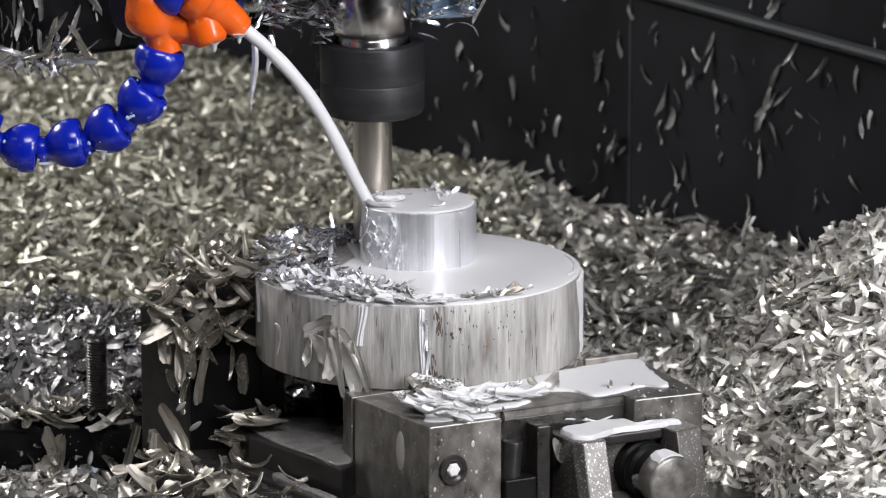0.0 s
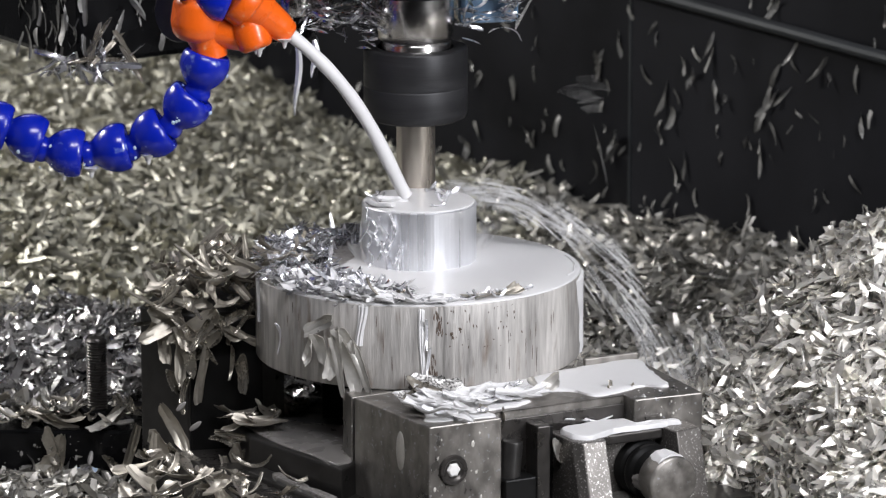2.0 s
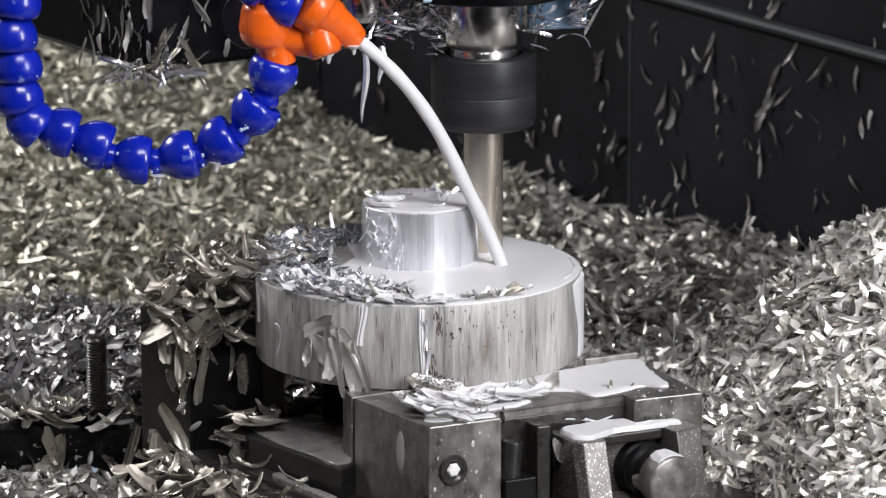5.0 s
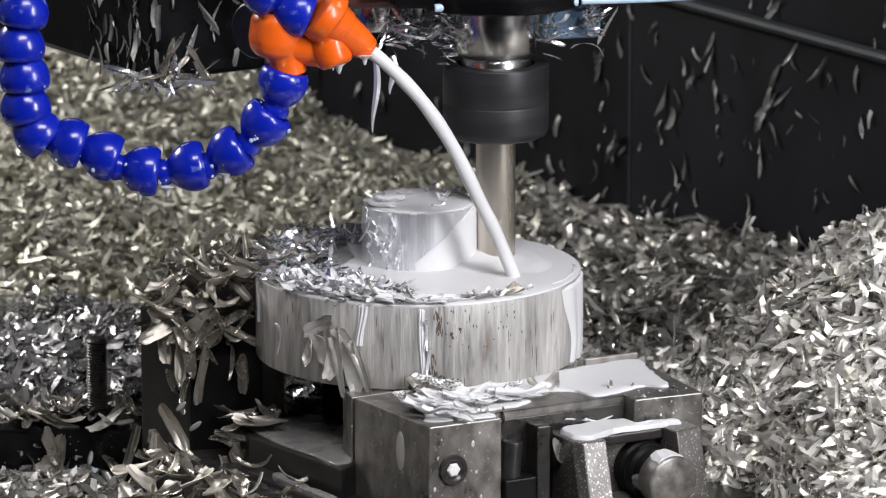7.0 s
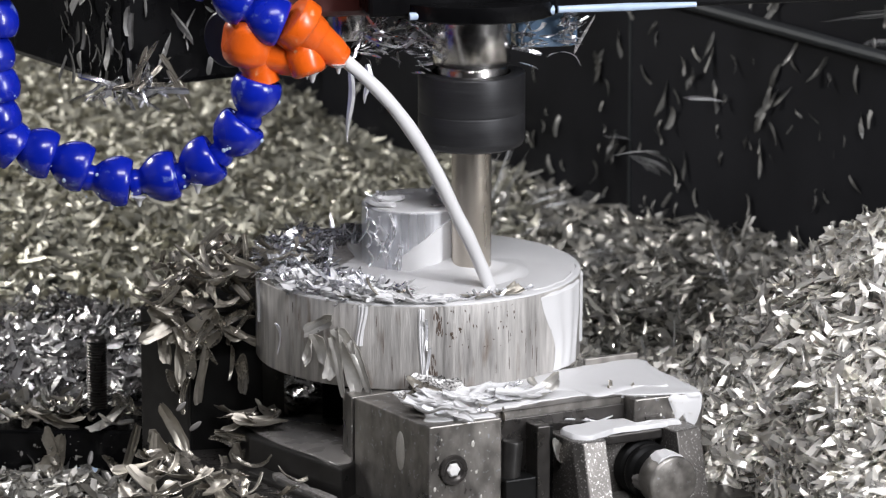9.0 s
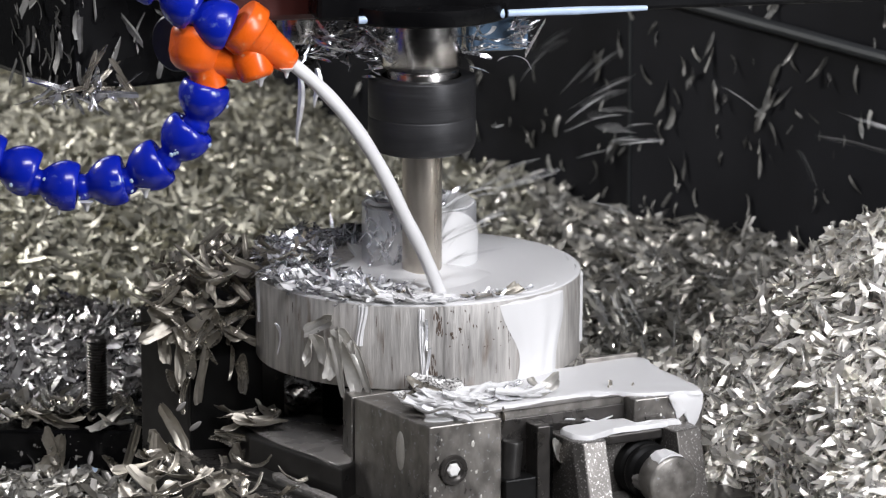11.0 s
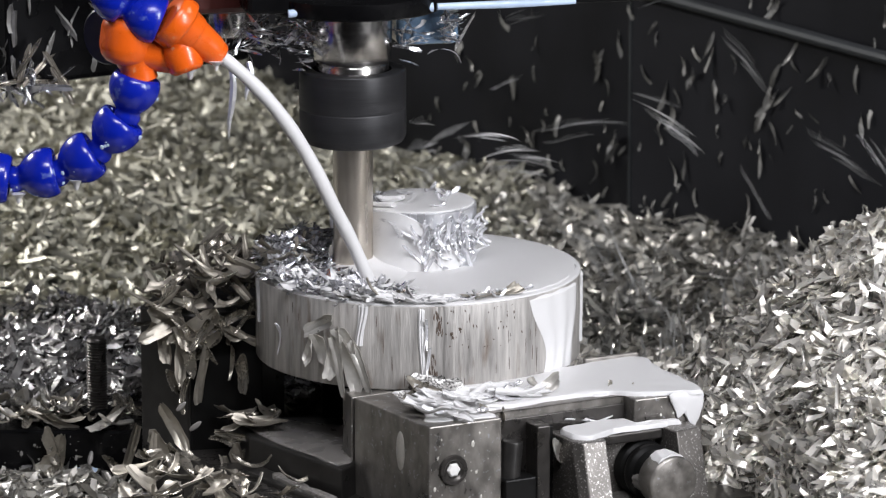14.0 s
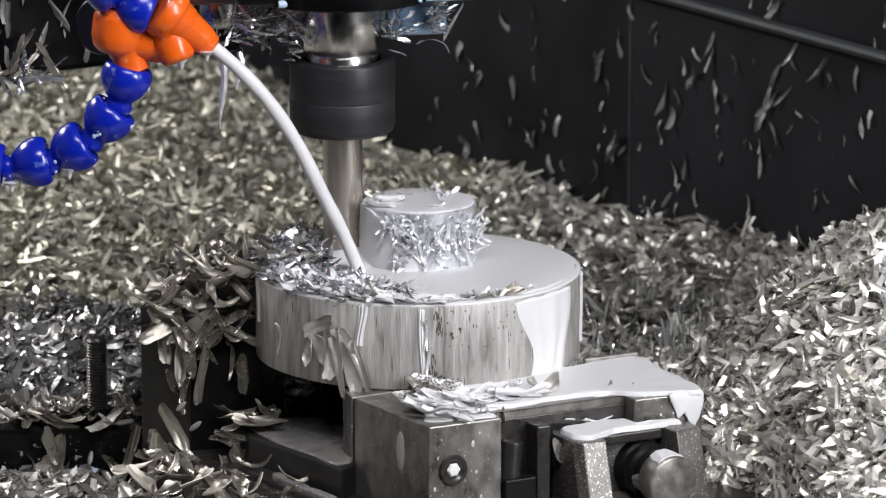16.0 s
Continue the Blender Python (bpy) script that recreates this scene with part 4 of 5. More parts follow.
        part("hanging_shred", tube(pts, [0.0007 + 0.0011 * abs(math.sin(3.1 * s / 9 + 0.4)) for s in range(9)] + [0.0002], 6), M_CHIP_NEW, HEAD, "twisted shred of swarf", smooth=True)

    # hose of ball-and-socket segments with an orange valve and nozzle
    HOSE = thing("coolant_hose", "blue segmented coolant hose with an orange valve and nozzle", "hose")
    y = -0.057
    path = [(-0.0958, 0.0968), (-0.1042, 0.0788), (-0.1193, 0.0654), (-0.1371, 0.0589), (-0.1581, 0.0571), (-0.1762, 0.0641), (-0.1915, 0.070), (-0.2058, 0.0744),
            (-0.2107, 0.0865), (-0.2108, 0.1005), (-0.2126, 0.1145), (-0.2105, 0.130), (-0.2085, 0.147), (-0.2065, 0.164)]
    path = [(x, z - 0.0018) for x, z in path]
    nodes = [(-0.0945, 0.112)] + path
    seg = lathe([(0.0, 0.0058), (0.0068, 0.0058), (0.0076, 0.0066), (0.0096, 0.0066), (0.0104, 0.0060), (0.0111, 0.0042), (0.0114, 0.0016), (0.0112, -0.0006), (0.0105, -0.0030), (0.0093, -0.0054), (0.0078, -0.0074), (0.0066, -0.0086), (0.0058, -0.0094),
                 (0.0056, -0.0102), (0.0060, -0.0114), (0.0062, -0.0128), (0.0056, -0.0146), (0.0, -0.0160)], 40)
    seg_mesh = mesh_of("segment", seg, M_BLUE)
    for k in range(1, len(nodes)):
        a, b, c = nodes[k - 1], nodes[k], nodes[min(k + 1, len(nodes) - 1)]
        part("segment", seg_mesh, None, HOSE, "", along((b[0], y, b[1]), (b[0] + a[0] - c[0], y, b[1] + a[1] - c[1])))
    q = random.Random(77)
    beads = bmesh.new()
    for bx, bz in path[:11]:
        for _ in range(9):
            u, w = q.uniform(-2.9, -0.2), q.uniform(-0.006, 0.006)
            d = Vector((math.cos(u) * 0.7, -abs(math.sin(u)) - 0.15, -0.75 + 0.5 * q.random())).normalized()
            at = Vector((bx + w, y, bz + 0.3 * w)) + d * 0.0100
            m = d.to_track_quat("Z", "Y").to_matrix().to_4x4()
            m.translation = at
            size = 0.0003 + 0.0007 * q.random() ** 2
            bmesh.ops.create_uvsphere(beads, u_segments=8, v_segments=5, radius=size, matrix=m @ Matrix.Diagonal((1, 1.3, 0.5, 1)))
    tagged(part("bead_spatter", beads, M_MILK_BLUE, HOSE, "pale coolant beads on the blue segments", smooth=True), kind="stuff")
    upper = [(-0.0890, 0.1290), (-0.1035, 0.1385), (-0.118, 0.149), (-0.133, 0.160)]
    for a, b in zip([(-0.076, 0.1235)] + upper, upper):
        part("segment", seg_mesh, None, HOSE, "", along((b[0], y - 0.006, b[1]), (a[0], y - 0.006, a[1])))
    valve = part("valve_body", lathe(sharp([(0, -0.0065), (0.0085, -0.0062), (0.0112, -0.0035), (0.0126, 0.001), (0.0126, 0.010), (0.0105, 0.0145), (0, 0.016)], 0.0006), 40), M_ORANGE, HOSE, "orange plastic valve body",
                 pose(-0.0985, y, 0.1135, 0, 8, 0), smooth=True)
    part("valve_neck", lathe(sharp([(0.0, 0.0), (0.0092, 0.0), (0.0088, 0.006), (0.0078, 0.0085), (0.0076, 0.0155), (0, 0.0155)], 0.0005), 32), M_ORANGE, valve, "", valve.matrix_basis.inverted() @ along((-0.0960, y, 0.1140), (-0.0925, y, 0.1000)), smooth=True)
    part("valve_arm", lathe(sharp([(0.0088, 0), (0.0095, 0.003), (0.0088, 0.022), (0.0, 0.023)], 0.0005), 32), M_ORANGE, valve, "", valve.matrix_basis.inverted() @ along((-0.098, y, 0.1150), (-0.066, y + 0.002, 0.1085)), smooth=True)
    part("valve_knob", lathe(sharp([(0, 0), (0.0078, 0.0003), (0.0085, 0.004), (0.0078, 0.013), (0.006, 0.0145), (0, 0.0145)], 0.0006), 28), M_ORANGE, valve, "", valve.matrix_basis.inverted() @ along((-0.0760, y - 0.003, 0.1175), (-0.0712, y - 0.006, 0.1040)), smooth=True)
    p0, p1 = (-0.0778, y - 0.005, 0.1275), (-0.0562, y, 0.1096)
    part("nozzle", lathe(sharp([(0, -0.003), (0.0118, -0.003), (0.0124, -0.001), (0.0124, 0.005), (0.0098, 0.0062), (0.0088, 0.012), (0.0082, 0.0125), (0.0068, 0.022), (0.0055, 0.0268), (0.0046, 0.028), (0.0030, 0.028), (0.0, 0.024)], 0.0004), 40), M_ORANGE, HOSE,
         "orange tapered nozzle", along(p0, p1), smooth=True)
    part("washer", lathe([(0.0, -0.001), (0.012, -0.001), (0.013, 0.0), (0.012, 0.0012), (0, 0.0012)], 40), M_STEEL_DARK, HOSE, "dark steel washer", pose(-0.1085, y + 0.012, 0.117, 90, 0, -35), smooth=True)
    for x, z, q in ((-0.0705, 0.1030, 0.55), (-0.0590, 0.1062, 0.4), (-0.1215, 0.0528, 0.5), (-0.1475, 0.0465, 0.45), (-0.160, 0.0448, 0.4)):
        part("drip", lathe([(0, -0.0052 * q), (0.0012 * q, -0.0046 * q), (0.0022 * q, -0.002 * q), (0.0028 * q, 0.0005), (0.0036, 0.0025), (0, 0.003)], 16), M_MILK, HOSE, "milky coolant drip", pose(x, y - 0.004, z), smooth=True)

    # the coolant stream leaves the nozzle and falls in a curve to the cutter
    STREAM = thing("coolant_stream", "smooth white jet of milky coolant falling to the cutter", "coolant")
    pts, rad = [], []
    key = [(-0.0575, -0.0572, 0.1108), (-0.0454, -0.0546, 0.0996), (-0.0328, -0.0511, 0.0848), (-0.0201, -0.0463, 0.0644), (-0.0073, -0.040, 0.037), (0.0004, -0.0361, 0.0204), (0.0077, -0.032, 0.0018), (0.0085, -0.0315, 0.0)]
    for k in range(len(key) - 1):
        for j in range(6):
            s = j / 6
            q = [Vector(key[min(max(k + d, 0), len(key) - 1)]) for d in (-1, 0, 1, 2)]
            pts.append(0.5 * (2 * q[1] + (q[2] - q[0]) * s + (2 * q[0] - 5 * q[1] + 4 * q[2] - q[3]) * s * s + (3 * q[1] - q[0] - 3 * q[2] + q[3]) * s ** 3))
    pts.append(Vector(key[-1]))
    n = len(pts)
    for k in range(n):
        f = k / (n - 1)
        rad.append(0.0029 + 0.0004 * math.sin(f * 3.1) + 0.00012 * math.sin(f * 41) - 0.0002 * f)
    cut = next(k for k in range(n) if pts[k].z < 0.031)
    part("jet", tube(pts[:cut + 1], rad[:cut + 1], 16), M_MILK, STREAM, smooth=True)
    JET_FOOT = part("jet_foot", tube(pts[cut:], rad[cut:], 16), M_MILK, STREAM, smooth=True)


def slender(seed, length, width, curl, twist, mat):
    return chip_mesh("shred", length, width, curl, 0.3, twist, seed, mat, 0.00022)


SHREDS = [slender(70 + i, *q, M_CHIP_NEW) for i, q in enumerate([(0.012, 0.0016, 1.6, 0.8), (0.009, 0.0013, 2.2, -1.0), (0.015, 0.0015, 1.0, 1.6), (0.008, 0.002, 0.8, 0.5), (0.011, 0.0011, 2.8, 0.3)])]

FLYERS = [slender(80 + i, *q, M_FLYING) for i, q in enumerate([(0.012, 0.0011, 0.8, 0.8), (0.009, 0.0008, 1.4, -0.6), (0.016, 0.0009, 0.5, 1.2), (0.007, 0.0012, 0.8, 0.5)])]


def on_boss(px, z, out=0.0008):
    """A point on the boss's front half: px from -1 (one flank) to 1, height z."""
    a = math.acos(max(-1.0, min(1.0, px)))
    return BOSS[0] + (R_BOSS + out) * math.cos(a), BOSS[1] - (R_BOSS + out) * math.sin(a), Z0 + z, -math.degrees(a)


GOBS = [(-0.1019, -0.03, -0.0673, 0.7), (-0.0328, -0.062, -0.081, 0.8), (-0.0251, -0.062, -0.0858, 0.8), (-0.1082, -0.03, -0.0579, 0.6), (-0.1539, 0.0195, -0.0963, 0.7)]


def build_loose_chips():
    rr = random.Random(11)
    # fine fresh chips on the far part of the disc's rim, in an arc swept up by the cutter
    place, n = [], 900
    while len(place) < n:
        a = radians(rr.uniform(112, 262))
        r = rr.triangular(0.036, 0.0755, 0.066)
        x, y = r * math.cos(a), r * math.sin(a)
        if math.hypot(x - BOSS[0], y - BOSS[1]) < 0.043 or x > -0.004:
            continue
        high = 0.0105 * math.exp(-((a - radians(160)) / 0.8) ** 2) * (0.4 + (r - 0.036) / 0.06)
        place.append((x, y, Z0 + 0.001 + rr.uniform(0, high + 0.0012)))
    q = np.random.default_rng(21)
    place = np.array(place)
    length = 0.0085 * q.lognormal(0, 0.4, n)
    v, f = chip_arrays(place, np.array([0, 0, 1.0]) + q.normal(0, 0.55, (n, 3)), q.uniform(0, 6.28, n), length, length * q.uniform(0.09, 0.26, n), q.normal(0, 1.1, n), q.uniform(-0.4, 0.5, n), q.normal(0, 0.9, n), q)
    tagged(new("chip_drift", mesh_from("chip_drift", v, f, M_CHIP_DRIFT)), "drift of fine bright chips lying on the disc's rim", "swarf", kind="stuff")
    n = 190
    ang = np.radians(q.uniform(196, 268, n))
    rad = q.uniform(0.052, 0.0748, n)
    place = np.stack([rad * np.cos(ang), rad * np.sin(ang), Z0 + 0.0015 + q.uniform(0, 0.0035, n)], 1)
    length = 0.008 * q.lognormal(0, 0.35, n)
    v, f = chip_arrays(place, np.array([0, 0, 1.0]) + q.normal(0, 0.4, (n, 3)), ang + np.pi / 2 + q.normal(0, 0.7, n), length, length * q.uniform(0.15, 0.4, n), q.normal(0, 0.9, n), q.uniform(-0.4, 0.5, n), q.normal(0, 0.7, n), q)
    tagged(new("coated_drift", mesh_from("coated_drift", v, f, M_MILK)), "chips coated with white coolant along the disc's rim", "swarf", kind="stuff")
    # single larger chips on the rim
    for k in range(26):
        a = radians(rr.uniform(150, 262))
        r = rr.uniform(0.055, 0.0745)
        lay(CHIPS_NEW if k % 3 else CHIPS_DULL[2:], r * math.cos(a), r * math.sin(a), Z0 + 0.0028 + 0.004 * max(0, math.cos(a - math.pi)), rr.uniform(-25, 25), rr.uniform(-25, 25), rr.uniform(0, 360),
            "bright curled aluminium chip on the disc's rim", "chips on the disc", k)
    for k in range(16):
        a = radians(rr.uniform(238, 285))
        lay(CHIPS_MILK, 0.0725 * math.cos(a), 0.0725 * math.sin(a), Z0 + 0.0018, rr.uniform(-20, 20), rr.uniform(-12, 12), math.degrees(a) + 90 + rr.uniform(-25, 25),
            "chip coated with white coolant on the disc's rim", "chips on the disc", k)
    for k in range(22):
        a = radians(rr.uniform(250, 318))
        r = rr.uniform(0.064, 0.0745)
        lay(SHREDS + CHIPS_DULL[3:4], r * math.cos(a), r * math.sin(a), Z0 + 0.0016, rr.uniform(-10, 10), rr.uniform(-5, 5), math.degrees(a) + 90 + rr.uniform(-20, 20), "thin wet shred lying on the coolant pool", "chips on the disc", k)
    # dull chips heaped on the clamp block
    for k in range(88):
        x, y = rr.uniform(-0.122, -0.071), rr.uniform(-0.020, 0.035)
        t = rr.uniform(0, 1)
        z = Z0 - 0.017 + t * (0.009 + 0.016 * max(0.0, 1 - abs(x + 0.095) / 0.03)) + 0.006 * max(0, (x + 0.09) / 0.02) * t
        lay(CHIPS_DULL, x, y, z, rr.uniform(-45, 45), rr.uniform(-40, 40), rr.uniform(0, 360), "dull brownish wet chip piled on the clamp block", "chips on the clamp block", k)
    for k in range(20):
        x = rr.uniform(-0.125, -0.076)
        y = -0.0185 + abs(x + 0.10) * 0.5 + rr.uniform(-0.003, 0.003)
        lay(CHIPS_DULL, x, y, Z0 - 0.021 - rr.uniform(0, 0.011), rr.uniform(40, 100), rr.uniform(-70, 70), rr.uniform(-30, 30), "dull chip hanging over the clamp block's edge", "chips on the clamp block", k)
    # long chips hanging down before the block
    for k, (x, z, ry) in enumerate([(-0.117, -0.034, 84), (-0.109, -0.040, 96), (-0.104, -0.040, 80), (-0.0995, -0.046, 98), (-0.113, -0.051, 75), (-0.108, -0.055, 100), (-0.085, -0.040, 95), (-0.080, -0.046, 84),
                                    (-0.111, -0.066, 62), (-0.118, -0.074, 55), (-0.121, -0.083, 95), (-0.113, -0.080, 105), (-0.083, -0.0705, 8), (-0.074, -0.071, -6), (-0.082, -0.083, 80), (-0.079, -0.088, 100),
                                    (-0.070, -0.089, 96), (-0.085, -0.093, 75), (-0.088, -0.0715, 20)]):
        lay(CHIPS_DULL, x, (-0.0165 + max(0.0, -0.105 - x) * 0.7) if z > -0.06 else -0.035, Z0 + z, 92 + rr.uniform(-25, 25), ry, rr.uniform(-12, 12), "long dull chip hanging before the clamp block", "hanging chips", k)
    # chips stuck to the disc's side
    for k, (x, y, z, ry, kk) in enumerate([(-0.0413, -0.0622, -0.0105, -30, 0), (-0.0414, -0.0622, -0.0215, 70, 2), (-0.036, -0.0655, -0.023, 100, 1), (-0.0305, -0.0690, -0.016, 50, 2), (-0.0335, -0.0672, -0.029, 78, 3),
                                           (-0.0286, -0.0696, -0.0295, 72, 1), (-0.0235, -0.0715, -0.0295, 68, 3), (-0.0465, -0.0590, -0.0235, 110, 4)]):
        rz = math.degrees(math.atan2(y, x)) + 90
        lay(CHIPS_GREY, x * 1.035, y * 1.035, Z0 + z, 90, ry, rz, "grey curled chip stuck to the disc's sawn side", "chips on the disc's side", kk)
    for k, (x, z, ry) in enumerate([(0.0043, -0.012, 88), (0.005, -0.025, 96), (-0.062, -0.022, 86)]):
        y = -math.sqrt(0.0760 ** 2 - x * x)
        lay(SHREDS, x, y, Z0 + z, 90, ry, math.degrees(math.atan2(y, x)) + 90, "thin bright shred stuck to the disc's side", "chips on the disc's side", 2)
    # coated and bare chips on the vise jaw
    for k in range(46):
        u, w = rr.uniform(0.005, 0.062), rr.uniform(0.004, 0.034)
        if u > 0.03 and w < 0.014:
            w += 0.011
        m = VISE @ pose(u, w, TOP + 0.0022 + rr.uniform(0, 0.0035), rr.uniform(-25, 25), rr.uniform(-14, 14), rr.uniform(-35, 25) - (45 if u < 0.026 else 0))
        bare = k % 4 == 0
        ob = new("metal_chip" if bare else "coated_chip", CHIPS_NEW[(k // 4) % 5] if bare else CHIPS_MILK[k % 3])
        ob.matrix_world = m
        tagged(ob, "bright bare chip on the vise jaw" if bare else "chip coated with white coolant on the vise jaw", "chip", "chips on the vise")
    for u, w, z, rz in ((0.0262, 0.0500, 0.0045, -35), (0.0315, 0.0440, 0.0035, -10), (0.0120, 0.0350, 0.0020, -20)):
        ob = new("torn_chip", SPECKLED)
        ob.matrix_world = VISE @ pose(u, w, TOP + z, 20, 8, rz)
        tagged(ob, "thick torn chip with a speckled rough face", "chip", "chips on the vise")
    for u, w, z, rx, ry, rz, msh in ((0.017, 0.036, 0.006, 60, 25, -20, CHIPS_DULL[0]), (0.012, 0.035, 0.005, 75, -30, 10, CHIPS_DULL[2]), (0.066, 0.024, 0.005, 40, 35, 10, CHIPS_GREY[4]), (0.071, 0.022, 0.004, 40, -30, 0, CHIPS_GREY[2]),
                                     (0.040, 0.014, -0.001, 20, 10, 30, CHIPS_DULL[1]), (0.043, 0.010, -0.006, 70, 60, 20, CHIPS_DULL[2]), (0.102, 0.021, -0.004, 80, 75, 10, CHIPS_DULL[2]), (0.112, 0.019, -0.004, 60, 80, 30, CHIPS_DULL[4]),
                                     (0.078, 0.010, -0.009, 20, 10, 20, CHIPS_MILK[0]), (0.09, 0.008, -0.0095, 10, 0, 10, CHIPS_MILK[2])):
        ob = new("metal_chip", msh)
        ob.matrix_world = VISE @ pose(u, w, TOP + z, rx, ry, rz)
        tagged(ob, "curled grey chip lying on the wet vise jaw", "chip", "chips on the vise")
    # chips on the table bar and before it
    for k in range(46):
        lay(CHIPS_GREY if k % 4 == 0 else CHIPS_DULL, rr.uniform(-0.24, -0.115), rr.uniform(0.022, 0.055), Z0 - 0.0815 + rr.uniform(0, 0.004), rr.uniform(-30, 30), rr.uniform(-25, 25), rr.uniform(0, 360), "dull wet chip on the black table bar", "chips on the bar", k)
    for k, (x, z, ry) in enumerate([(-0.172, -0.090, 70), (-0.169, -0.096, 100), (-0.1745, -0.099, 115), (-0.135, -0.093, 105), (-0.143, -0.099, 60), (-0.119, -0.092, 100)]):
        lay(CHIPS_DULL, x, 0.018, Z0 + z, 95, ry, 5, "dull chip leaning on the black table bar", "chips on the bar", k)
    gob = mesh_of("gob", lathe([(0, -0.0042), (0.0012, -0.0038), (0.0022, -0.002), (0.0024, 0.0002), (0.0019, 0.0028), (0.0010, 0.0045), (0, 0.005)], 16), M_DRIP)
    for x, y, z, q in GOBS:
        ob = new("coolant_drip", gob)
        ob.matrix_world = pose(x, y, Z0 + z, rr.uniform(-30, 30), rr.uniform(-15, 75), 0) @ Matrix.Diagonal((q * 0.75, q * 0.5, q * 1.1, 1))
        tagged(ob, "thick drip of milky coolant on the dark fixture", "coolant", "drips on the fixture")
    for k in range(9):
        lay(CHIPS_DULL, rr.uniform(-0.086, -0.066), rr.uniform(-0.040, -0.014), Z0 - 0.0655 + rr.uniform(0, 0.003), rr.uniform(-20, 20), rr.uniform(-15, 15), rr.uniform(-60, 60),
            "dull wet chip lying on the fixture ledge", "chips on the fixture", k)
    for k in range(34):
        x, y = rr.uniform(-0.128, -0.055), rr.uniform(-0.115, -0.045)
        if x + 0.0765 > -0.8 * (y + 0.043) - 0.012:
            x -= 0.035
        lay(CHIPS_DULL, x, y, Z0 - 0.0810 + rr.uniform(0, 0.007), rr.uniform(-35, 35), rr.uniform(-30, 30), rr.uniform(0, 360), "wet curled chip heaped on the fixture base", "chips on the fixture", k)
    # chips that lie on the boss at first and are swept off by the cutter
    global SWEPT, THROWN
    SWEPT, THROWN = [], []
    bunch = thing("swarf_bunch", "bunch of fine bright shreds clinging to the boss", "swarf")
    for k in range(20):
        px = rr.uniform(-0.93, -0.3)
        z = rr.uniform(0.003, 0.027)
        x, y, zz, a = on_boss(px, z)
        m0 = pose(x, y, zz, 90 + rr.uniform(-20, 20), rr.uniform(50, 120), a + 90 + rr.uniform(-25, 25))
        b = radians(rr.uniform(185, 235))
        m1 = pose(0.066 * math.cos(b), 0.066 * math.sin(b), Z0 + 0.004, rr.uniform(-20, 20), rr.uniform(-20, 20), rr.uniform(0, 80))
        ob = part("shred", SHREDS[k % 5], None, bunch, "", m0)
        SWEPT.append((ob, 12.25 + 1.2 * (-0.3 - px), m0, m1))
    for k in range(12):
        px, z = rr.uniform(-0.8, 0.1), H_BOSS + 0.0012
        ang = rr.uniform(0, 6.28)
        rad = rr.uniform(0.4, 0.95) * R_BOSS
        ob = new("metal_chip", (SHREDS + CHIPS_MILK)[k % 8])
        ob.matrix_world = pose(BOSS[0] + rad * math.cos(ang), BOSS[1] + rad * math.sin(ang), Z0 + z, rr.uniform(-8, 8), rr.uniform(-6, 6), rr.uniform(0, 360))
        tagged(ob, "fine chip lying wet on top of the boss", "chip", "shreds on the boss")
    # chips cut late in the pass, which end up on the boss
    for k in range(115):
        px = 1.0 - 1.62 * rr.uniform(0, 1) ** 1.35
        z = rr.triangular(0.001, 0.0275, 0.019 - 0.004 * px)
        t = 11.7 + (1.0 - px) * 2.15 + rr.uniform(-0.15, 0.25)
        x, y, zz, a = on_boss(px, z, rr.uniform(0.0006, 0.003))
        m1 = pose(x, y, zz, 90 + rr.uniform(-35, 35), rr.uniform(20, 160), a + 90 + rr.uniform(-40, 40))
        ob = part("shred", SHREDS[k % 5], None, bunch)
        THROWN.append((ob, t, m1))


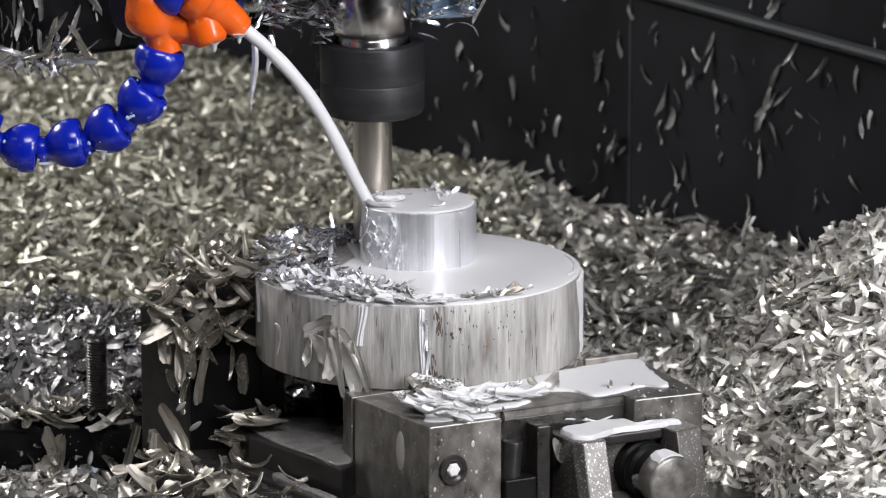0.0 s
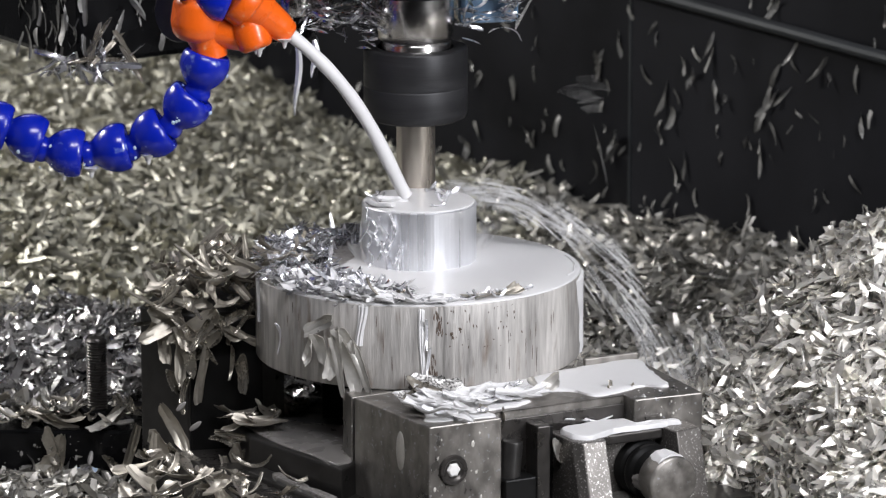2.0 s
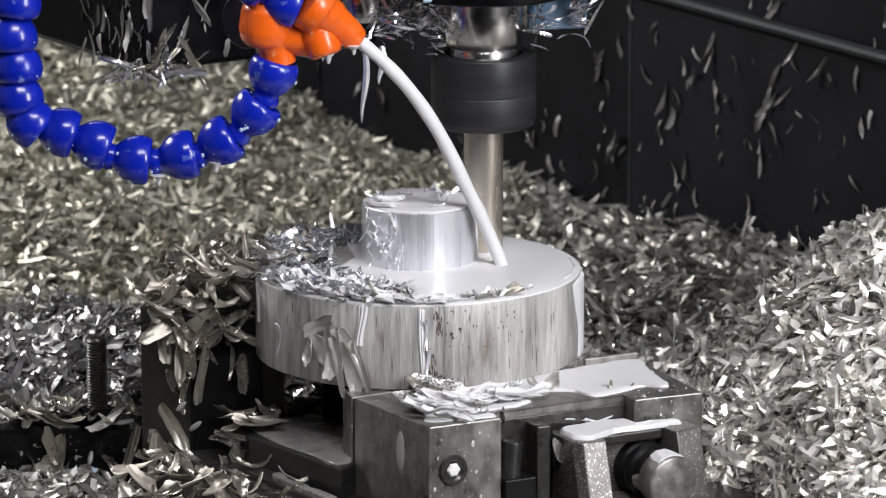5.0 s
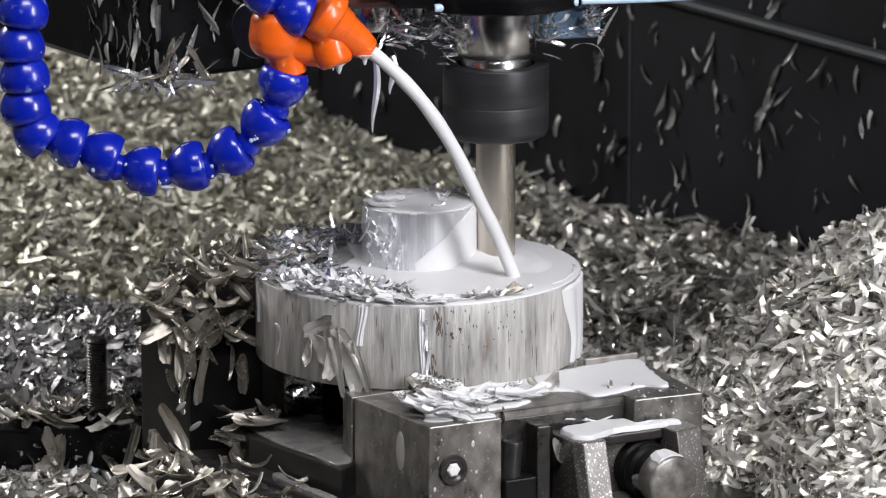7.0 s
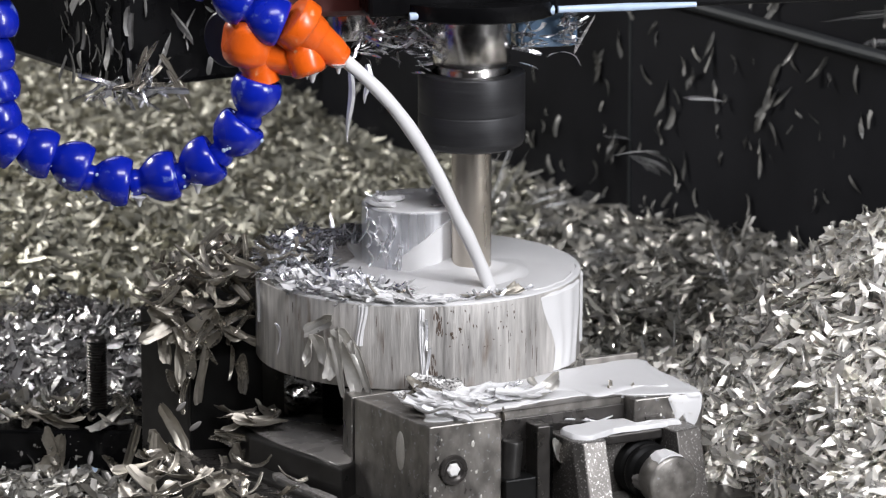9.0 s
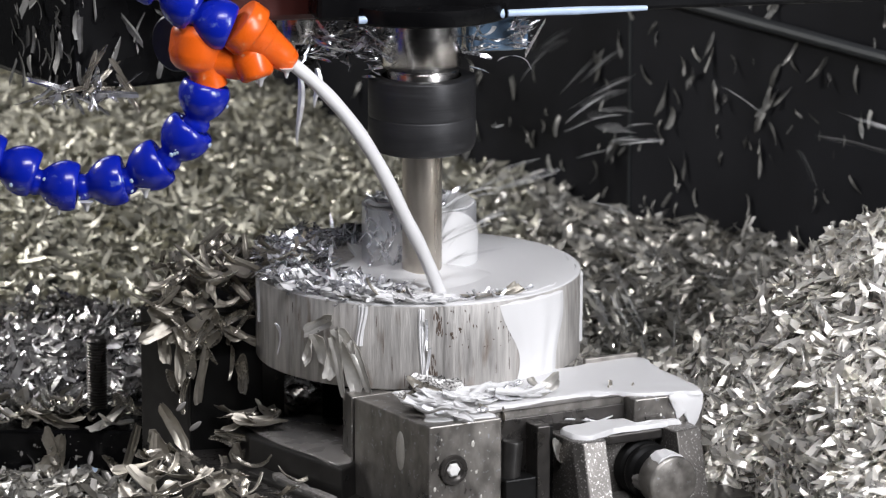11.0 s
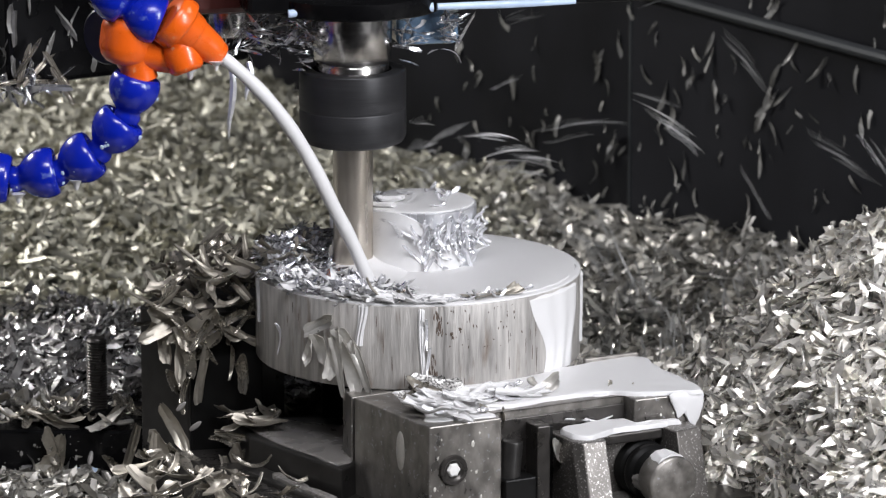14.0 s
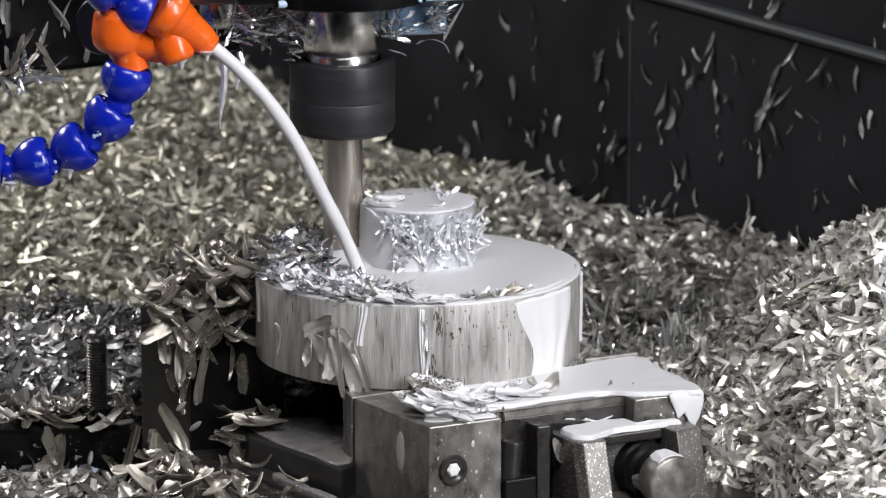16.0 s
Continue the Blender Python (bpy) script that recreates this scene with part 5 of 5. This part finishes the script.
def build_spray():
    """Coolant thrown off by the cutter, drop by drop, and chips thrown at the wall."""
    global DROPS, FLYING
    rr = random.Random(23)
    drops, flurries = [], []
    for _ in range(5):
        bm = bmesh.new()
        for _ in range(15):
            q, ln = rr.uniform(0.0001, 0.00042), rr.uniform(0.6, 1.5)
            m = Matrix.Translation((rr.gauss(0, 0.0026), rr.gauss(0, 0.0026), rr.uniform(-0.009, 0.009)))
            rings = [[bm.verts.new(m @ Vector((r * q * math.cos(a), r * q * math.sin(a), z * ln))) for a in (0, 1.257, 2.513, 3.77, 5.027)] for r, z in ((0.25, -0.0042), (1, -0.0012), (0.9, 0.0016), (0.2, 0.0034))]
            for p0, p1 in zip(rings, rings[1:]):
                for i in range(5):
                    bm.faces.new((p0[i], p0[(i + 1) % 5], p1[(i + 1) % 5], p1[i]))
            bm.faces.new(rings[0][::-1])
            bm.faces.new(rings[-1])
        drops.append(mesh_of("drop", bm, M_MILK))
    for _ in range(4):
        bm = bmesh.new()
        for k in range(4):
            bm.from_mesh(FLYERS[k])
            new_ones = bm.verts[-len(FLYERS[k].vertices):]
            m = pose(rr.uniform(-0.013, 0.013), rr.uniform(-0.010, 0.010), rr.uniform(-0.006, 0.006), rr.uniform(0, 360), rr.uniform(-18, 18), rr.uniform(-18, 18))
            bmesh.ops.transform(bm, matrix=m, verts=new_ones)
        flurries.append(mesh_of("flurry", bm, M_FLYING))
    DROPS, FLYING = [], []
    spray = thing("coolant_spray", "arc of milky coolant drops thrown off the boss", "coolant")
    t = 0.95
    while t < 4.7:
        ob = part("drop", drops[len(DROPS) % 5], None, spray)
        DROPS.append((ob, t, rr.gauss(0.02, 0.05), rr.gauss(0, 0.06), rr.gauss(0, 0.04)))
        t += 0.0058
    burst = thing("flying_swarf", "bright chips thrown from the cutter towards the wall", "swarf")
    times = [rr.uniform(0.4, 4.3) for _ in range(60)] + [rr.uniform(7.8, 9.6) for _ in range(60)] + [rr.uniform(9.6, 14.9) for _ in range(760)] + [rr.uniform(14.8, 15.7) for _ in range(5)]
    for k, t in enumerate(sorted(times)):
        if k in (295, 590):
            burst = thing("flying_swarf", "bright chips thrown from the cutter towards the wall", "swarf")
        ob = part("flying_chip", flurries[k % 4] if k % 3 else FLYERS[k % 4], None, burst)
        tagged(ob, kind="stuff" if k % 3 else "")
        FLYING.append((ob, t, rr.uniform(0.25, 1.25), rr.uniform(0.05, 0.8), rr.uniform(0.35, 1.5), rr.uniform(0, 360)))


def head_at(t):
    """Place of the cutter's tip: it circles the boss clockwise, after a short plunge."""
    s = t if t > 0.5 else 0.5 - (0.5 - t) * 0.72
    if t < 0.25:
        s = 0.32 - (0.25 - t) * 0.3
    a = radians(-42.771 + 20.025 * s)
    z = 0.0004 + 0.0037 * max(0.0, 1 - t / 0.42)
    return BOSS[0] + 0.03562 * math.sin(a), BOSS[1] + 0.03562 * math.cos(a), Z0 + z


def motions():
    times = [0.0, 0.1, 0.2, 0.3, 0.4, 0.5] + [1.0 + 0.5 * k for k in range(31)]
    rows = [(t, pose(*head_at(t))) for t in times]
    for ob in (HEAD, HOSE, STREAM):
        walk(ob, rows)
    # while the jet lands on the boss, its foot lies within the boss
    walk(JET_FOOT, [(t, pose(d, 0, -0.0015 if d else 0)) for t, d in ((0.0, 0), (1.5, 0), (2.5, -0.008), (4.2, -0.015), (4.7, -0.015), (4.95, 0), (16.0, 0))])
    walk(CURTAIN, [(t, pose(0, 0, Z0, 0, 0, a)) for t, a in ((0.0, 1), (4.0, 0), (6.4, -12), (7.6, -15), (9.0, -26), (11.4, -46), (12.5, -47), (13.3, -30), (14.5, -34), (15.5, -38), (16.0, -38))])
    walk(BOSS_FILM, [(t, pose(BOSS[0], BOSS[1], Z0, 0, 0, a)) for t, a in ((0.0, 120), (4.0, 108), (5.2, 55), (6.5, 0), (9.0, -32), (11.4, -74), (12.5, -96), (14.0, -124), (15.0, -145), (16.0, -165))])
    swell = []
    for k in range(33):
        t = 0.5 * k
        x, y, z = head_at(t)
        rise = 0.009 * max(0.0, min(1.0, (6.3 - t) / 1.6))
        swell.append((t, pose(x, y, Z0 + 0.0012 - rise, 0, 0, math.degrees(math.atan2(BOSS[1] - y, BOSS[0] - x)))))
    walk(SWELL, swell)
    walk(PUDDLE, [(t, VISE @ pose(0, -d, TOP + d)) for t, d in ((0.0, -0.0034), (7.6, -0.0034), (9.0, -0.0014), (11.4, -0.0004), (12.5, 0.0), (16.0, 0.0))])

    # chips swept off the boss by the passing cutter
    for ob, t, m0, m1 in SWEPT:
        mid = m0.lerp(m1, 0.5)
        mid.translation.z += 0.012
        walk(ob, [(0.0, m0), (t, m0), (t + 0.1, mid), (t + 0.2, m1), (16.0, m1)])
    # chips cut from the disc's metal, which fly onto the boss
    for ob, t, m1 in THROWN:
        x, y, z = head_at(t)
        m0 = m1.copy()
        m0.translation = Vector((x, y, Z0 - 0.012))
        mid = m1.copy()
        mid.translation = Vector(((x + m1.translation.x) / 2, (y + m1.translation.y) / 2, max(m1.translation.z, Z0 + 0.012) + 0.004))
        walk(ob, [(0.0, m0), (t - 0.2, m0), (t - 0.1, mid), (t, m1), (16.0, m1)])
    # drops along their arc: from the pool under the boss's top to the heap
    for ob, t, ux, uy, uz in DROPS:
        hx, hy, hz = head_at(t)
        p0 = Vector((max(hx, 0.0) * 0.6 + 0.022, 0.038, Z0 + H_BOSS - 0.001))
        v0 = Vector((0.68 + 0.05 * (t - 1) / 3 + 1.6 * ux, -0.12 + uy, 0.08 + uz))
        rest = pose(p0.x, p0.y, Z0 - 0.020)
        rows = [(0.0, rest), (t - 0.06, rest)]
        for k in range(7):
            s = k * 0.023
            q = p0 + v0 * s + Vector((0, 0, -4.9 * s * s))
            d = v0 + Vector((0, 0, -9.8 * s))
            m = d.to_track_quat("Z", "Y").to_matrix().to_4x4()
            m.translation = q
            rows.append((t + s, m))
        end = rows[-1][1].copy()
        end.translation = Vector((q.x + 0.006, q.y - 0.003, min(q.z, Z0 - 0.06) - 0.014))
        rows += [(t + 0.17, end), (16.0, end)]
        walk(ob, rows)
    # chips flung to the wall, where they stick
    for ob, t, vx, vy, vz, spin in FLYING:
        hx, hy, hz = head_at(t)
        p0 = Vector((hx, hy, Z0 + 0.001))
        v0 = Vector((vx, vy, vz))
        way = np.array([vx, vy])
        gap = float((np.array([hx, hy]) - WALL_A) @ WALL_N)
        speed = -float(way @ WALL_N)
        flight = min(0.45, (gap - 0.002) / max(speed, 0.2))
        rows = []
        for k in range(7):
            s = flight * k / 6
            q = p0 + v0 * s + Vector((0, 0, -4.9 * s * s))
            m = (v0 + Vector((0, 0, -9.8 * s))).to_track_quat("X", "Z").to_matrix().to_4x4() @ pose(0, 0, 0, spin + 25 * k, 0, 0)
            m.translation = Vector((q.x, q.y, max(q.z, Z0 - 0.085)))
            rows.append((t + s, m))
        low = rows[0][1].copy()
        low.translation = Vector((hx * 0.8, hy * 0.8, Z0 - 0.020))
        rows = [(0.0, low), (t - 0.07, low)] + rows
        walk(ob, rows + [(16.0, rows[-1][1])])


build_enclosure()
build_workpiece()
build_coolant()
build_vise()
build_spatter()
build_head()
build_loose_chips()
build_spray()
build_heap()
build_wall_chips()
motions()
